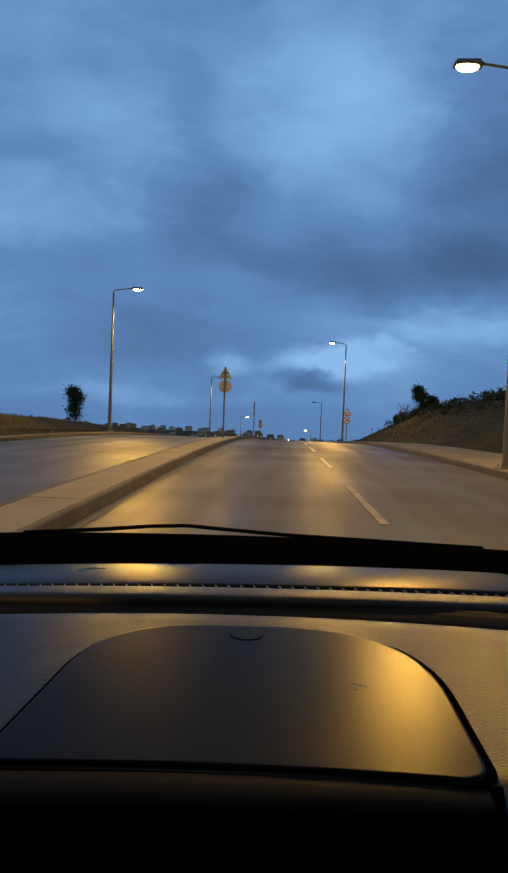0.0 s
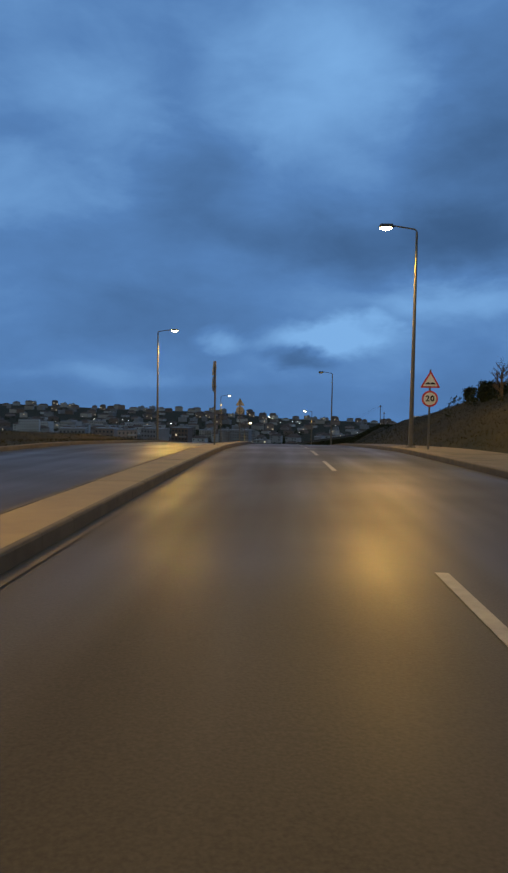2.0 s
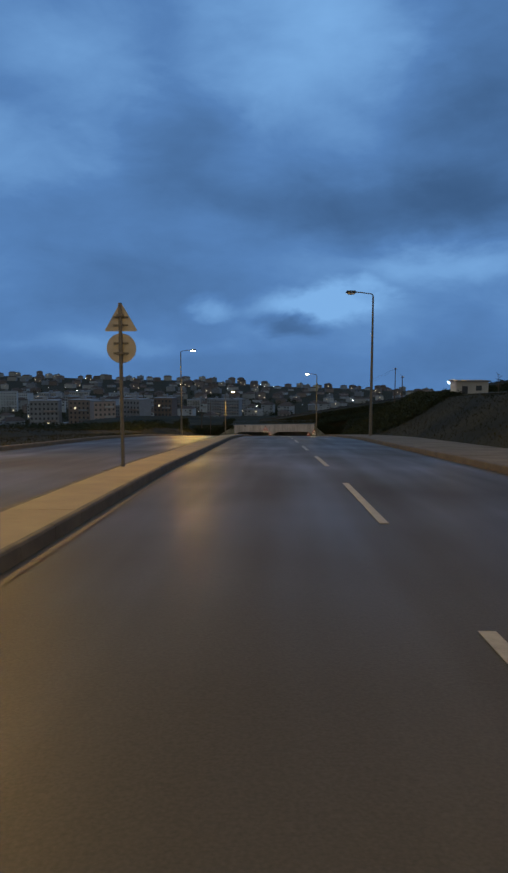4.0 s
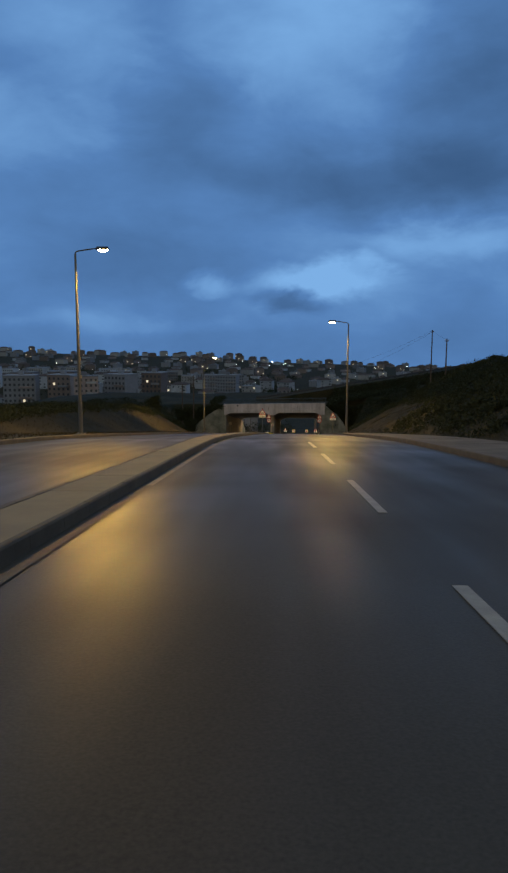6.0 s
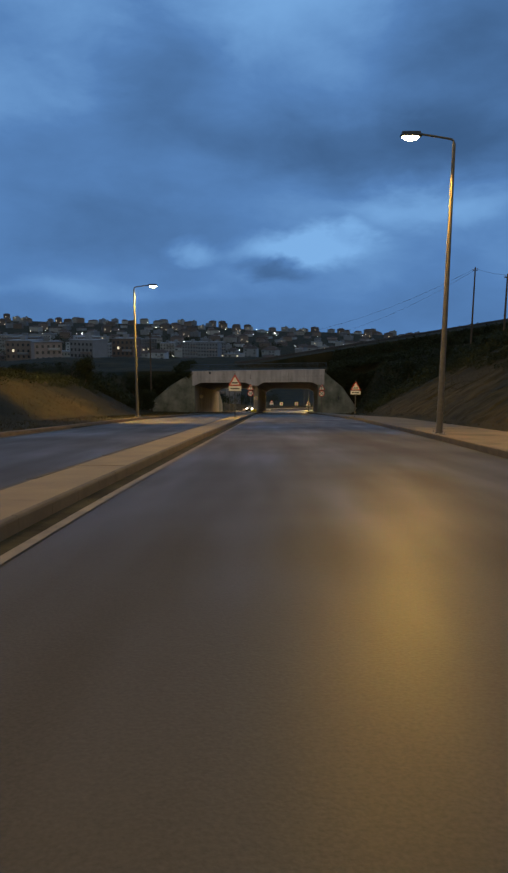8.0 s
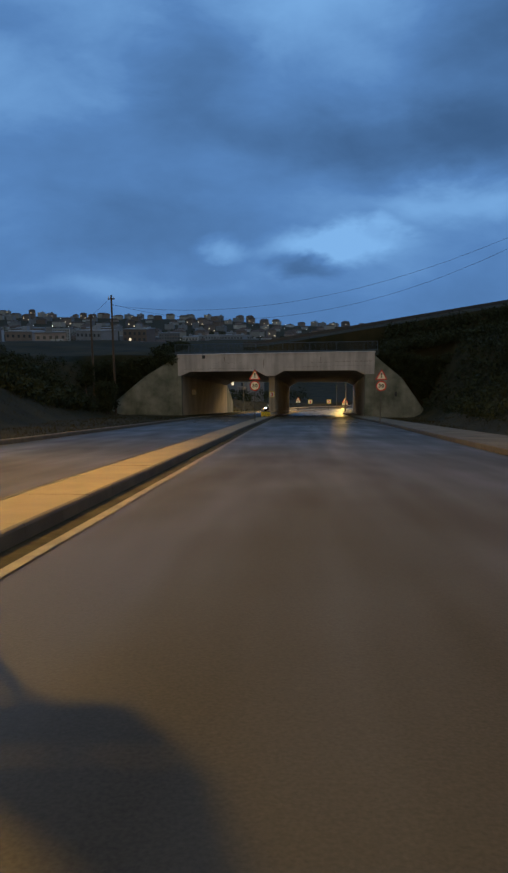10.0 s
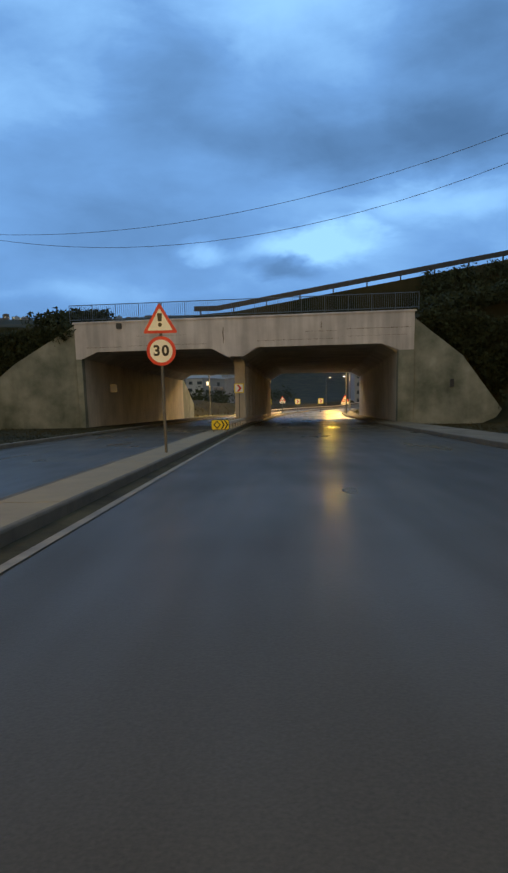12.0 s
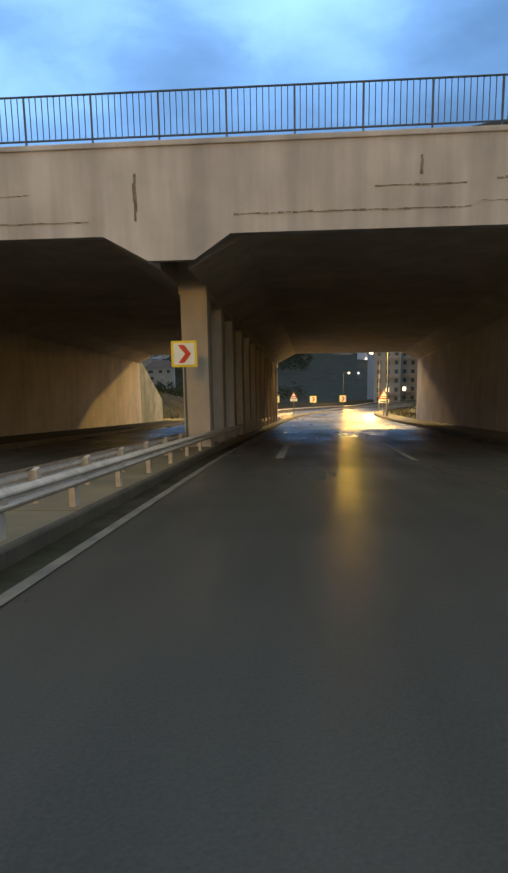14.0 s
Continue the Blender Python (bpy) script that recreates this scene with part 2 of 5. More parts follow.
LAMP_GLOW = glowing("sodium_lamp_glow", (1.0, 0.62, 0.17), 60.0)
LAMP_OFF = material("lamp_glass_unlit", (0.75, 0.78, 0.8), 0.25, vary=0.05, bump=0.0)
FAR_GLOW = glowing("distant_lamp_glow", (1.0, 0.82, 0.55), 42.0)
FAR_COOL = glowing("distant_white_glow", (0.92, 0.95, 1.0), 42.0)
WINDOW_LIT = glowing("lit_window", (1.0, 0.80, 0.52), 0.9)
WINDOW_DARK = material("dark_window_glass", (0.07, 0.08, 0.09), 0.2, vary=0.1, bump=0.0)
ROOF = material("tile_roof", (0.075, 0.055, 0.048), 0.85, vary=0.25, scale=0.8, bump=0.2, per_object=0.25)
WALLS = [material("render_" + n, rgb, 0.85, vary=0.12, scale=0.3, bump=0.1, per_object=0.25) for n, rgb in (
    ("white", (0.40, 0.42, 0.44)), ("cream", (0.36, 0.35, 0.33)), ("brick", (0.20, 0.16, 0.14)),
    ("grey", (0.22, 0.23, 0.25)), ("rose", (0.27, 0.23, 0.22)))]
DASH = material("grained_black_plastic", (0.008, 0.0075, 0.007), 0.36, spec=0.20, vary=0.15, scale=5, bump=0.16, bump_scale=520)
DASH_SMOOTH = material("smooth_black_plastic", (0.006, 0.0055, 0.005), 0.31, spec=0.06, vary=0.1, scale=5, bump=0.03, bump_scale=700)
# black trim; on lip underside and lower panel it also carries their shade
DASH_DARK = material("black_trim_and_shade", (0.003, 0.0026, 0.0022), 1.0, spec=0.0, vary=0.1, bump=0.0)
DASH_DULL = material("dull_black_plastic", (0.010, 0.008, 0.006), 0.7, spec=0.06, vary=0.2, bump=0.05, bump_scale=400)
THREAD = material("pale_thread", (0.30, 0.28, 0.25), 0.8, vary=0.1, bump=0.0)


# ---- mesh helpers ----
def mesh_of(name, bm, mat):
    me = bpy.data.meshes.new(name)
    bm.normal_update()
    bm.to_mesh(me)
    bm.free()
    me.materials.append(mat)
    return me


def part(name, bm, mat, parent=None, label=""):
    ob = new(name, mesh_of(name, bm, mat))
    if parent is not None:
        ob.parent = parent
    return tagged(ob, label)


def thing(name, label, category, m=None, group="", kind=""):
    ob = tagged(new(name), label, category, group, kind)
    ob.empty_display_size = 0.2
    if m is not None:
        ob.matrix_basis = m
    return ob


def box(size, at=(0, 0, 0), bevel=0.0, m=None):
    bm = bmesh.new()
    bmesh.ops.create_cube(bm, size=1.0, matrix=Matrix.Translation(at) @ Matrix.Diagonal((*size, 1)))
    if bevel:
        bmesh.ops.bevel(bm, geom=bm.edges[:], offset=bevel, segments=2, affect="EDGES", profile=0.7)
    if m is not None:
        bm.transform(m)
    return bm


def rod(a, b, r0, r1=None, seg=10):
    a, b = Vector(a), Vector(b)
    d = b - a
    bm = bmesh.new()
    m = Matrix.Translation((a + b) / 2) @ d.to_track_quat("Z", "Y").to_matrix().to_4x4()
    bmesh.ops.create_cone(bm, cap_ends=True, segments=seg, radius1=r0, radius2=r1 if r1 is not None else r0, depth=d.length, matrix=m)
    return bm


def joined(*bms):
    out = bmesh.new()
    for b in bms:
        me = bpy.data.meshes.new("tmp")
        b.to_mesh(me)
        b.free()
        out.from_mesh(me)
        bpy.data.meshes.remove(me)
    return out


def plate(points, depth, y=0.0):
    """An upright plate in the x-z plane from an outline, its front at y, facing -y."""
    bm = bmesh.new()
    f = [bm.verts.new((p[0], y, p[1])) for p in points]
    g = [bm.verts.new((p[0], y + depth, p[1])) for p in points]
    n = len(f)
    bm.faces.new(f)
    bm.faces.new(g[::-1])
    for i in range(n):
        j = (i + 1) % n
        bm.faces.new((f[j], f[i], g[i], g[j]))
    bmesh.ops.recalc_face_normals(bm, faces=bm.faces[:])
    return bm


def rounded(points, r, seg=5):
    """An outline with its corners rounded."""
    out = []
    n = len(points)
    for i in range(n):
        p, a, b = Vector(points[i]), Vector(points[i - 1]), Vector(points[(i + 1) % n])
        s, e = p + (a - p).normalized() * r, p + (b - p).normalized() * r
        for k in range(seg + 1):
            t = k / seg
            out.append(tuple((1 - t) ** 2 * s + 2 * t * (1 - t) * p + t * t * e))
    return out


def disc(r, seg=28):
    return [(r * math.cos(2 * math.pi * k / seg), r * math.sin(2 * math.pi * k / seg)) for k in range(seg)]


def shifted(points, dx, dz):
    return [(p[0] + dx, p[1] + dz) for p in points]


def lettering(text, size, mat, parent, at):
    """Flat numerals facing -y, centred at a place, one part each."""
    for k, ch in enumerate(text):
        cu = bpy.data.curves.new("numeral", "FONT")
        cu.body, cu.size, cu.align_x, cu.align_y, cu.extrude = ch, size, "CENTER", "CENTER", 0.002
        cu.offset = 0.012
        tmp = new("numeral_tmp", cu)
        bpy.context.view_layer.update()
        me = bpy.data.meshes.new_from_object(tmp.evaluated_get(bpy.context.evaluated_depsgraph_get()))
        bpy.data.objects.remove(tmp)
        dx = (k - (len(text) - 1) / 2) * size * 0.6
        me.transform(Matrix.Translation((at[0] + dx, at[1], at[2])) @ pose(0, 0, 0, 90, 0, 0))
        me.materials.clear()
        me.materials.append(mat)
        ob = new("numeral", me)
        ob.parent = parent


# ---- the road's line and level ----
LINE = ((-400, 9.2), (-60, 1.4), (0, 0.0), (18, -0.44), (37, -0.77), (56, -0.99), (85, -1.25), (115, -1.47), (142, -1.51), (158, -1.33),
        (178, -0.62), (196, -0.12), (212, -0.03), (235, 0.05), (249, 0.15), (266, 0.55), (300, 2.2), (330, 4.6), (360, 8.6), (390, 14.4),
        (420, 22.5), (450, 33.5), (480, 48.0), (520, 72.0))
LEVEL = ((-400, -3.0), (-60, -0.9), (-10, -0.1), (0, 0.0), (9, 0.06), (18, 0.07), (27, 0.01), (37, -0.15), (46.5, -0.45), (56.4, -0.83), (66.1, -1.26),
         (90, -2.83), (115, -4.95), (124, -5.84), (133, -6.74), (142, -7.72), (150.6, -8.82), (173, -11.8), (196.5, -15.02), (212.4, -17.39),
         (227.4, -19.6), (249, -22.77), (300, -30.3), (360, -39.0), (440, -50.2), (480, -54.2), (520, -56.0), (700, -60.0))


def smooth_table(knots):
    """A smooth curve through knots, tabled each half metre."""
    ks = np.array(knots, float)
    ys = np.arange(-400.0, 700.0, 0.5)
    v = np.interp(ys, ks[:, 0], ks[:, 1])
    kernel = np.hanning(27)
    kernel /= kernel.sum()
    return ys, np.convolve(np.pad(v, 13, mode="edge"), kernel, mode="valid")


LINE_Y, LINE_X = smooth_table(LINE)
LEVEL_Y, LEVEL_Z = smooth_table(LEVEL)


def line(y):
    return np.interp(y, LINE_Y, LINE_X)


def level(y):
    return np.interp(y, LEVEL_Y, LEVEL_Z)


def right_edge(y):
    """The kerb on the right, across from the line."""
    return np.interp(y, (-400, 190, 238, 520), (5.05, 5.05, 6.3, 6.3))


def kerb_edge(y):
    """The median's kerb on the near carriageway."""
    return np.interp(y, (-400, 100, 130, 157, 221, 248, 520), (-2.14, -2.14, -2.2, -2.42, -2.54, -2.30, -2.30))


def median_far(y):
    """The median's kerb on the oncoming side."""
    return np.interp(y, (-400, 20, 70, 135, 160, 222, 250, 520), (-3.0, -3.0, -3.15, -3.1, -3.45, -3.5, -3.4, -3.4))


def edge_mark(y):
    """The middle of the painted line beside the median."""
    return np.interp(y, (-400, 130, 157, 221, 250, 520), (-2.02, -2.03, -2.14, -2.19, -1.95, -1.95))


LEFT_EDGE = -9.2
BRIDGE_A, BRIDGE_B = 264.8, 300.0
DECK = -18.3


def spot(u, y, up=0.0):
    return Vector((line(y) + u, y, level(y) + up))


def step(a, b, v):
    t = np.clip((v - a) / (b - a), 0, 1)
    return t * t * (3 - 2 * t)


def far_level(x, y):
    return np.interp(y, (-600, -100, 100, 300, 450, 600, 900, 1500, 1640, 2000, 5000), (-30, -14, -22, -46, -58, -62, -57, -46, -45, -66, -200)) \
        + 5 * np.sin(x / 210 + 1.0) * step(350, 700, y) + np.interp(x / np.maximum(y, 300.0), (-0.5, -0.36, -0.1, 0.0, 0.36), (15, 15, 0, -16, -32)) * np.clip(y, 0, 1700) / 1600 * step(450, 800, y)


def bank_height(y):
    """Height of the cut bank on the right."""
    return np.interp(y, (-400, 0, 40, 72, 95, 115, 130, 150, 170, 190, 215, 250, 270, 300, 345, 400, 480), (1.2, 1.9, 3.1, 3.9, 3.5, 2.6, 2.9, 3.9, 5.8, 7.9, 9.6, 10.6, 12, 12, 6, 3, 1.5))


def ground_level(x, y):
    """Height of the ground sheet; works on arrays."""
    x, y = np.asarray(x, float), np.asarray(y, float)
    u, z0 = x - line(y), level(y)
    hr = bank_height(y)
    hl = np.interp(y, (-400, 0, 70, 120, 150, 190, 215, 232, 243, 252, 262, 300, 340, 400), (1.2, 1.2, 0.5, 0.2, 0.5, 2.7, 3.2, 2.9, 1.8, 4.0, 7.4, 7, 3, 1))
    toe_r = np.interp(y, (-400, 212, 256, 270, 300, 320, 520), (8.0, 8.0, 13.2, 13.2, 12.5, 12.5, 8.5))
    rise_r = np.minimum(np.maximum(u - toe_r, 0) / 1.75, hr)
    rise_r = np.where(u > toe_r, rise_r + 0.05 * np.maximum(u - toe_r - 1.75 * hr, 0), 0)
    toe = np.interp(y, (-400, 150, 215, 256, 270, 300, 330, 520), (13.5, 13.5, 13.5, 19.0, 19.0, 18.0, 17.0, 13.2))
    rise_l = np.minimum(np.maximum(-u - toe, 0) / 1.9, hl)
    z = z0 - 0.10 + rise_r + rise_l + np.where(u < LEFT_EDGE - 0.25, 0.22, 0.0) + np.where(u > right_edge(y) + 0.25, 0.12, 0)
    # fill beside the underpass
    inside = (x > -14.2 + 0.05 * (y - BRIDGE_A)) & (x < 10.2 + 0.055 * (y - BRIDGE_A))
    fill = (y > BRIDGE_A + 0.7) & (y < BRIDGE_B - 0.7) & ~inside
    hill = np.where(x > 0, DECK - 0.2 + 0.18 * np.maximum(x - 9, 0), DECK - 0.4)
    ramp = step(246, 266, y) * np.where(x > 0, step(13.5, 19, x), step(19.5, 25, -x)) * (y < BRIDGE_A + 1.5)
    z = z * (1 - ramp) + np.maximum(z, hill) * ramp
    z = np.where(fill, np.maximum(DECK - 0.2 + 0.18 * np.maximum(x - 9, 0), np.where(x > 0, z, -99)), z)
    low = far_level(x, y)
    w = np.maximum(step(45, 170, -u), np.maximum(step(60, 260, u), step(455, 560, y)))
    bumps = 0.22 * np.sin(x * 0.31 + 1.7 * np.sin(y * 0.11)) * np.sin(y * 0.23 + x * 0.07) * np.clip((np.abs(u + 2) - 11) / 6, 0, 1)
    knoll = 9 * np.exp(-((x + 118) / 46) ** 2 - ((y - 525) / 80) ** 2)
    return z * (1 - w) + low * w + bumps + knoll


def axis(fine_a, fine_b, fine, coarse):
    mid = list(np.arange(fine_a, fine_b + 1e-6, fine))
    out_hi, out_lo, d = [], [], fine
    p = mid[-1]
    while p < coarse[1]:
        d *= 1.22
        p += d
        out_hi.append(p)
    p, d = mid[0], fine
    while p > coarse[0]:
        d *= 1.22
        p -= d
        out_lo.append(p)
    return np.array(out_lo[::-1] + mid + out_hi)


def sheet(name, xs, ys, fn, mat):
    X, Y = np.meshgrid(xs, ys)
    Z = fn(X, Y)
    verts = np.stack([X, Y, Z], -1).reshape(-1, 3)
    nx, ny = len(xs), len(ys)
    idx = np.arange(nx * ny).reshape(ny, nx)
    faces = np.stack([idx[:-1, :-1], idx[:-1, 1:], idx[1:, 1:], idx[1:, :-1]], -1).reshape(-1, 4)
    me = bpy.data.meshes.new(name)
    me.from_pydata(verts.tolist(), [], faces.tolist())
    me.materials.append(mat)
    me.polygons.foreach_set("use_smooth", np.ones(len(me.polygons), bool))
    return new(name, me)


ground = tagged(sheet("ground", axis(-46, 46, 0.8, (-2600, 2600)), axis(-40, 480, 1.3, (-900, 4800)), ground_level, GROUND),
                "rough dirt and thin dry grass beside the road", "ground", kind="structure")


def ribbon(name, section, y0, y1, dy, mat, parent=None, closed=False):
    """A strip swept along the road. section(y): (across, up) pairs."""
    ys = np.arange(y0, y1 + 1e-6, dy)
    bm = bmesh.new()
    rows = [[bm.verts.new(spot(u, y, h)) for u, h in section(y)] for y in ys]
    for a, b in zip(rows, rows[1:]):
        for i in range(len(a) - 1):
            bm.faces.new((a[i], a[i + 1], b[i + 1], b[i]))
        if closed:
            bm.faces.new((a[-1], a[0], b[0], b[-1]))
    if closed:
        bm.faces.new(rows[0])
        bm.faces.new(rows[-1][::-1])
    bmesh.ops.recalc_face_normals(bm, faces=bm.faces[:])
    ob = part(name, bm, mat, parent)
    return ob


road = tagged(ribbon("road", lambda y: [(-2.75, -0.012), (-2.2, 0.0), (-0.5, 0.02), (1.4, 0.03), (3.3, 0.02), (right_edge(y) + 0.02, 0.0)], -60, 500, 2.0, ASPHALT),
              "damp dark asphalt carriageway with worn wheel tracks", "road", kind="structure")
road_left = tagged(ribbon("road_oncoming", lambda y: [(LEFT_EDGE - 0.05, 0.0), (-6.2, 0.03), (-2.95, 0.0)], -60, 500, 2.0, ASPHALT),
                   "damp asphalt carriageway for oncoming traffic", "road", kind="structure")
for ob in (road, road_left):
    for p in ob.data.polygons:
        p.use_smooth = True


def street_lamp():
    """A tapered pole with one curved arm; the arm reaches towards +x."""
    lamp = thing("street_lamp", "tall galvanised street lamp with a glowing sodium head", "street lamp")
    part("base_plate", box((0.42, 0.42, 0.04), (0, 0, 0.02), 0.008), GALV, lamp)
    for sx in (-1, 1):
        for sy in (-1, 1):
            part("bolt", rod((0.15 * sx, 0.15 * sy, 0.03), (0.15 * sx, 0.15 * sy, 0.10), 0.016, seg=6), GALV, lamp)
    part("pole", rod((0, 0, 0.03), (0, 0, 8.85), 0.105, 0.05, 14), GALV, lamp)
    part("hatch", box((0.10, 0.02, 0.42), (0, -0.10, 1.0), 0.006), GALV, lamp)
    arm = [(0, 0, 8.80), (0.02, 0, 8.92), (0.10, 0, 8.97), (0.55, 0, 9.04), (1.05, 0, 9.11)]
    part("arm", joined(*[rod(a, b, 0.034, 0.031, 8) for a, b in zip(arm, arm[1:])]), GALV, lamp)
    bm = box((0.66, 0.30, 0.15), (0, 0, 0), 0.05)
    for v in bm.verts:
        if v.co.z > 0:
            v.co.y *= 0.62
            v.co.x *= 0.86
    bm.transform(Matrix.Translation((1.32, 0, 9.11)))
    head = part("lamp_head", bm, DARKSTEEL, lamp)
    return lamp, head


def lamp_lens(head, mat):
    bm = bmesh.new()
    bmesh.ops.create_uvsphere(bm, u_segments=18, v_segments=10, radius=1.0, matrix=Matrix.Translation((1.34, 0, 9.045)) @ Matrix.Diagonal((0.27, 0.13, 0.13, 1)))
    part("lens", bm, mat, head, "glowing amber lens" if mat is LAMP_GLOW else "unlit clear lens")


lit_lamp, lit_head = street_lamp()
lamp_lens(lit_head, LAMP_GLOW)
dull_lamp, dull_head = street_lamp()
lamp_lens(dull_head, LAMP_OFF)
tagged(dull_lamp, "tall galvanised street lamp with its head unlit")

# across, along, lit, height against the usual
RIGHT_LAMPS = ((5.4, 16.5, True, 1.02), (5.9, 67.8, True, 1.04), (6.15, 118.8, False, 0.96), (5.24, 173.2, True, 1.0))
LEFT_LAMPS = ((-9.75, -14.0, True, 1.0), (-9.5, 38.6, True, 0.865), (-9.8, 92.8, True, 0.96), (-9.75, 149.2, True, 0.97), (-10.2, 200.3, True, 1.0))
# the lamp at 316 is lit to brighten the road; its head is unseen
FAR_LAMPS = ((6.72, 314.4, 180, True), (-12.2, 316.0, 0, True), (7.0, 359.0, 180, True), (-11.4, 435.0, 0, True), (-12.0, 360.0, 0, False))


def sodium_light(at, watts, bowl, turn=0.0, ahead=0.0):
    """bowl: a drop lens, which also throws light level and upwards; the others lean away from their pole, and ahead along the road by that many degrees."""
    if bowl:
        li = bpy.data.lights.new("sodium_light", "POINT")
    else:
        li = bpy.data.lights.new("sodium_light", "SPOT")
        li.spot_size, li.spot_blend = radians(177), 0.15
    li.color, li.energy, li.shadow_soft_size = SODIUM, watts, 0.24
    ob = new("sodium_light", li)
    ob.matrix_world = Matrix.Translation(at) @ pose(0, 0, 0, ahead) @ pose(0, 0, 0, 0, 0, turn) @ pose(0, 0, 0, 0, -27 if not ahead else -6, 0)
    return ob


first = {True: lit_lamp, False: dull_lamp}
used = set()
for u, y, turn, lit, tall in [(u, y, 180, lit, k) for u, y, lit, k in RIGHT_LAMPS] + [(u, y, 0, lit, k) for u, y, lit, k in LEFT_LAMPS] + [(*f, 1.1 if f[1] == 314.4 else 1.0) for f in FAR_LAMPS]:
    at = spot(u, y)
    at.z = max(at.z + 0.16, float(ground_level(at.x, at.y)))
    m = Matrix.Translation(at) @ pose(0, 0, 0, 0, 0, turn) @ Matrix.Diagonal((1, 1, tall, 1))
    ob = first[lit]
    if lit in used:
        ob = copy_thing(ob, m)
    else:
        ob.matrix_basis = m
        used.add(lit)
    tagged(ob, group="street lamps along the road")
    if lit:
        light = sodium_light(m @ Vector((1.34, 0, 8.80)), LAMP_WATTS * (2.2 if 195 < y < 210 else (1.6 if u > 0 else 3.6) if 290 < y < 320 else 4.2 if 340 < y < 380 else 1.15 if y > 400 else 1.0), y > 400, turn, 24.0 if 195 < y < 210 else 32.0 if y == 316.0 else 0.0)
        if 290 < y < 380:
            light.data.color = (1.0, 0.64, 0.19)

# ---- underpass ----
def wall_x(side, y):
    """Inner faces of the underpass walls; they lean to the right with the road."""
    k = {"left": -12.25, "mid_left": -3.0, "mid_right": -1.75, "right": 8.12}[side]
    return k + 0.054 * (y - BRIDGE_A)


def slab(corners, thick_vec):
    bm = bmesh.new()
    a = [bm.verts.new(Vector(c)) for c in corners]
    b = [bm.verts.new(Vector(c) + Vector(thick_vec)) for c in corners]
    n = len(a)
    bm.faces.new(a)
    bm.faces.new(b[::-1])
    for i in range(n):
        j = (i + 1) % n
        bm.faces.new((a[j], a[i], b[i], b[j]))
    bmesh.ops.recalc_face_normals(bm, faces=bm.faces[:])
    return bm


SLOPE = -0.148
top_a, top_b = -19.95, -19.95 + SLOPE * 35.2      # soffit at the two mouths
foot_a, foot_b = level(BRIDGE_A) - 0.5, level(BRIDGE_B) - 0.5
underpass = thing("underpass", "grey concrete twin-bore road underpass with stained faces", "underpass", kind="structure")
# front beam with the haunches over both openings
y = BRIDGE_A
beam = [(-12.6, -18.05), (9.1, -18.05), (9.1, -20.4), (8.12, -20.4), (7.0, top_a), (-0.95, top_a), (-1.78, -20.5),
        (-2.83, -20.5), (-3.8, top_a), (-11.2, top_a), (-12.25, -20.4), (-12.6, -20.4)]
beam = [(px, pz + 0.017 * (px + 1.75) * (1 if pz > -19 else 0.6)) for px, pz in beam]
part("front_beam", plate(beam, 0.7, y), CONCRETE, underpass, "pale stained concrete beam")
part("coping", box((21.9, 0.5, 0.12), (0, 0, 0), 0.03, Matrix.Translation((-1.75, y + 0.2, -18.02)) @ pose(0, 0, 0, 0, -0.97, 0)), CONCRETE, underpass)
jr = random.Random(8)
for x0, x1, z, thick in ((-0.9, 4.3, -19.55, 0.05), (4.5, 8.7, -19.44, 0.022), (-11.9, -9.6, -19.66, 0.05), (-9.2, -4.1, -19.62, 0.03), (2.2, 4.2, -19.06, 0.04), (4.8, 8.9, -18.98, 0.06), (-8.6, -5.4, -19.02, 0.02)):
    n = int((x1 - x0) / 0.16)
    bms = [box(((x1 - x0) / n * jr.uniform(0.7, 1.04), 0.022, thick * jr.uniform(0.25, 1.0)), (x0 + (k + 0.5) * (x1 - x0) / n, y - 0.003, z + 0.012 * (x0 + k * 0.16 + 1.75) + jr.uniform(-0.01, 0.01))) for k in range(n)]
    part("formwork_joint", joined(*bms), DIRTY, underpass)
for x, z, h in ((-3.05, -19.15, 1.0), (-7.4, -18.7, 0.6), (3.2, -18.6, 0.4)):
    bms = [box((jr.uniform(0.04, 0.09), 0.022, h / 5), (x + jr.uniform(-0.015, 0.015), y - 0.003, z - h / 2 + (k + 0.5) * h / 5)) for k in range(5)]
    part("crack", joined(*bms), DIRTY, underpass)
far_beam = [(p[0] + 1.9, p[1] + (SLOPE * 35.2 + 0.35 if p[1] < -19 else -2.2)) for p in beam]
part("rear_beam", plate(far_beam, 0.7, BRIDGE_B - 0.7), CONCRETE, underpass)
for side, k in (("left", -1), ("right", 1)):
    xa, xb = wall_x(side, BRIDGE_A), wall_x(side, BRIDGE_B)
    t = 0.9 * k
    part("side_wall", slab([(xa, BRIDGE_A + 0.69, foot_a), (xb, BRIDGE_B - 0.05, foot_b), (xb, BRIDGE_B - 0.05, top_b - 0.4), (xa, BRIDGE_A + 0.69, top_a - 0.4)], (t, 0, 0)), CONCRETE_IN, underpass)
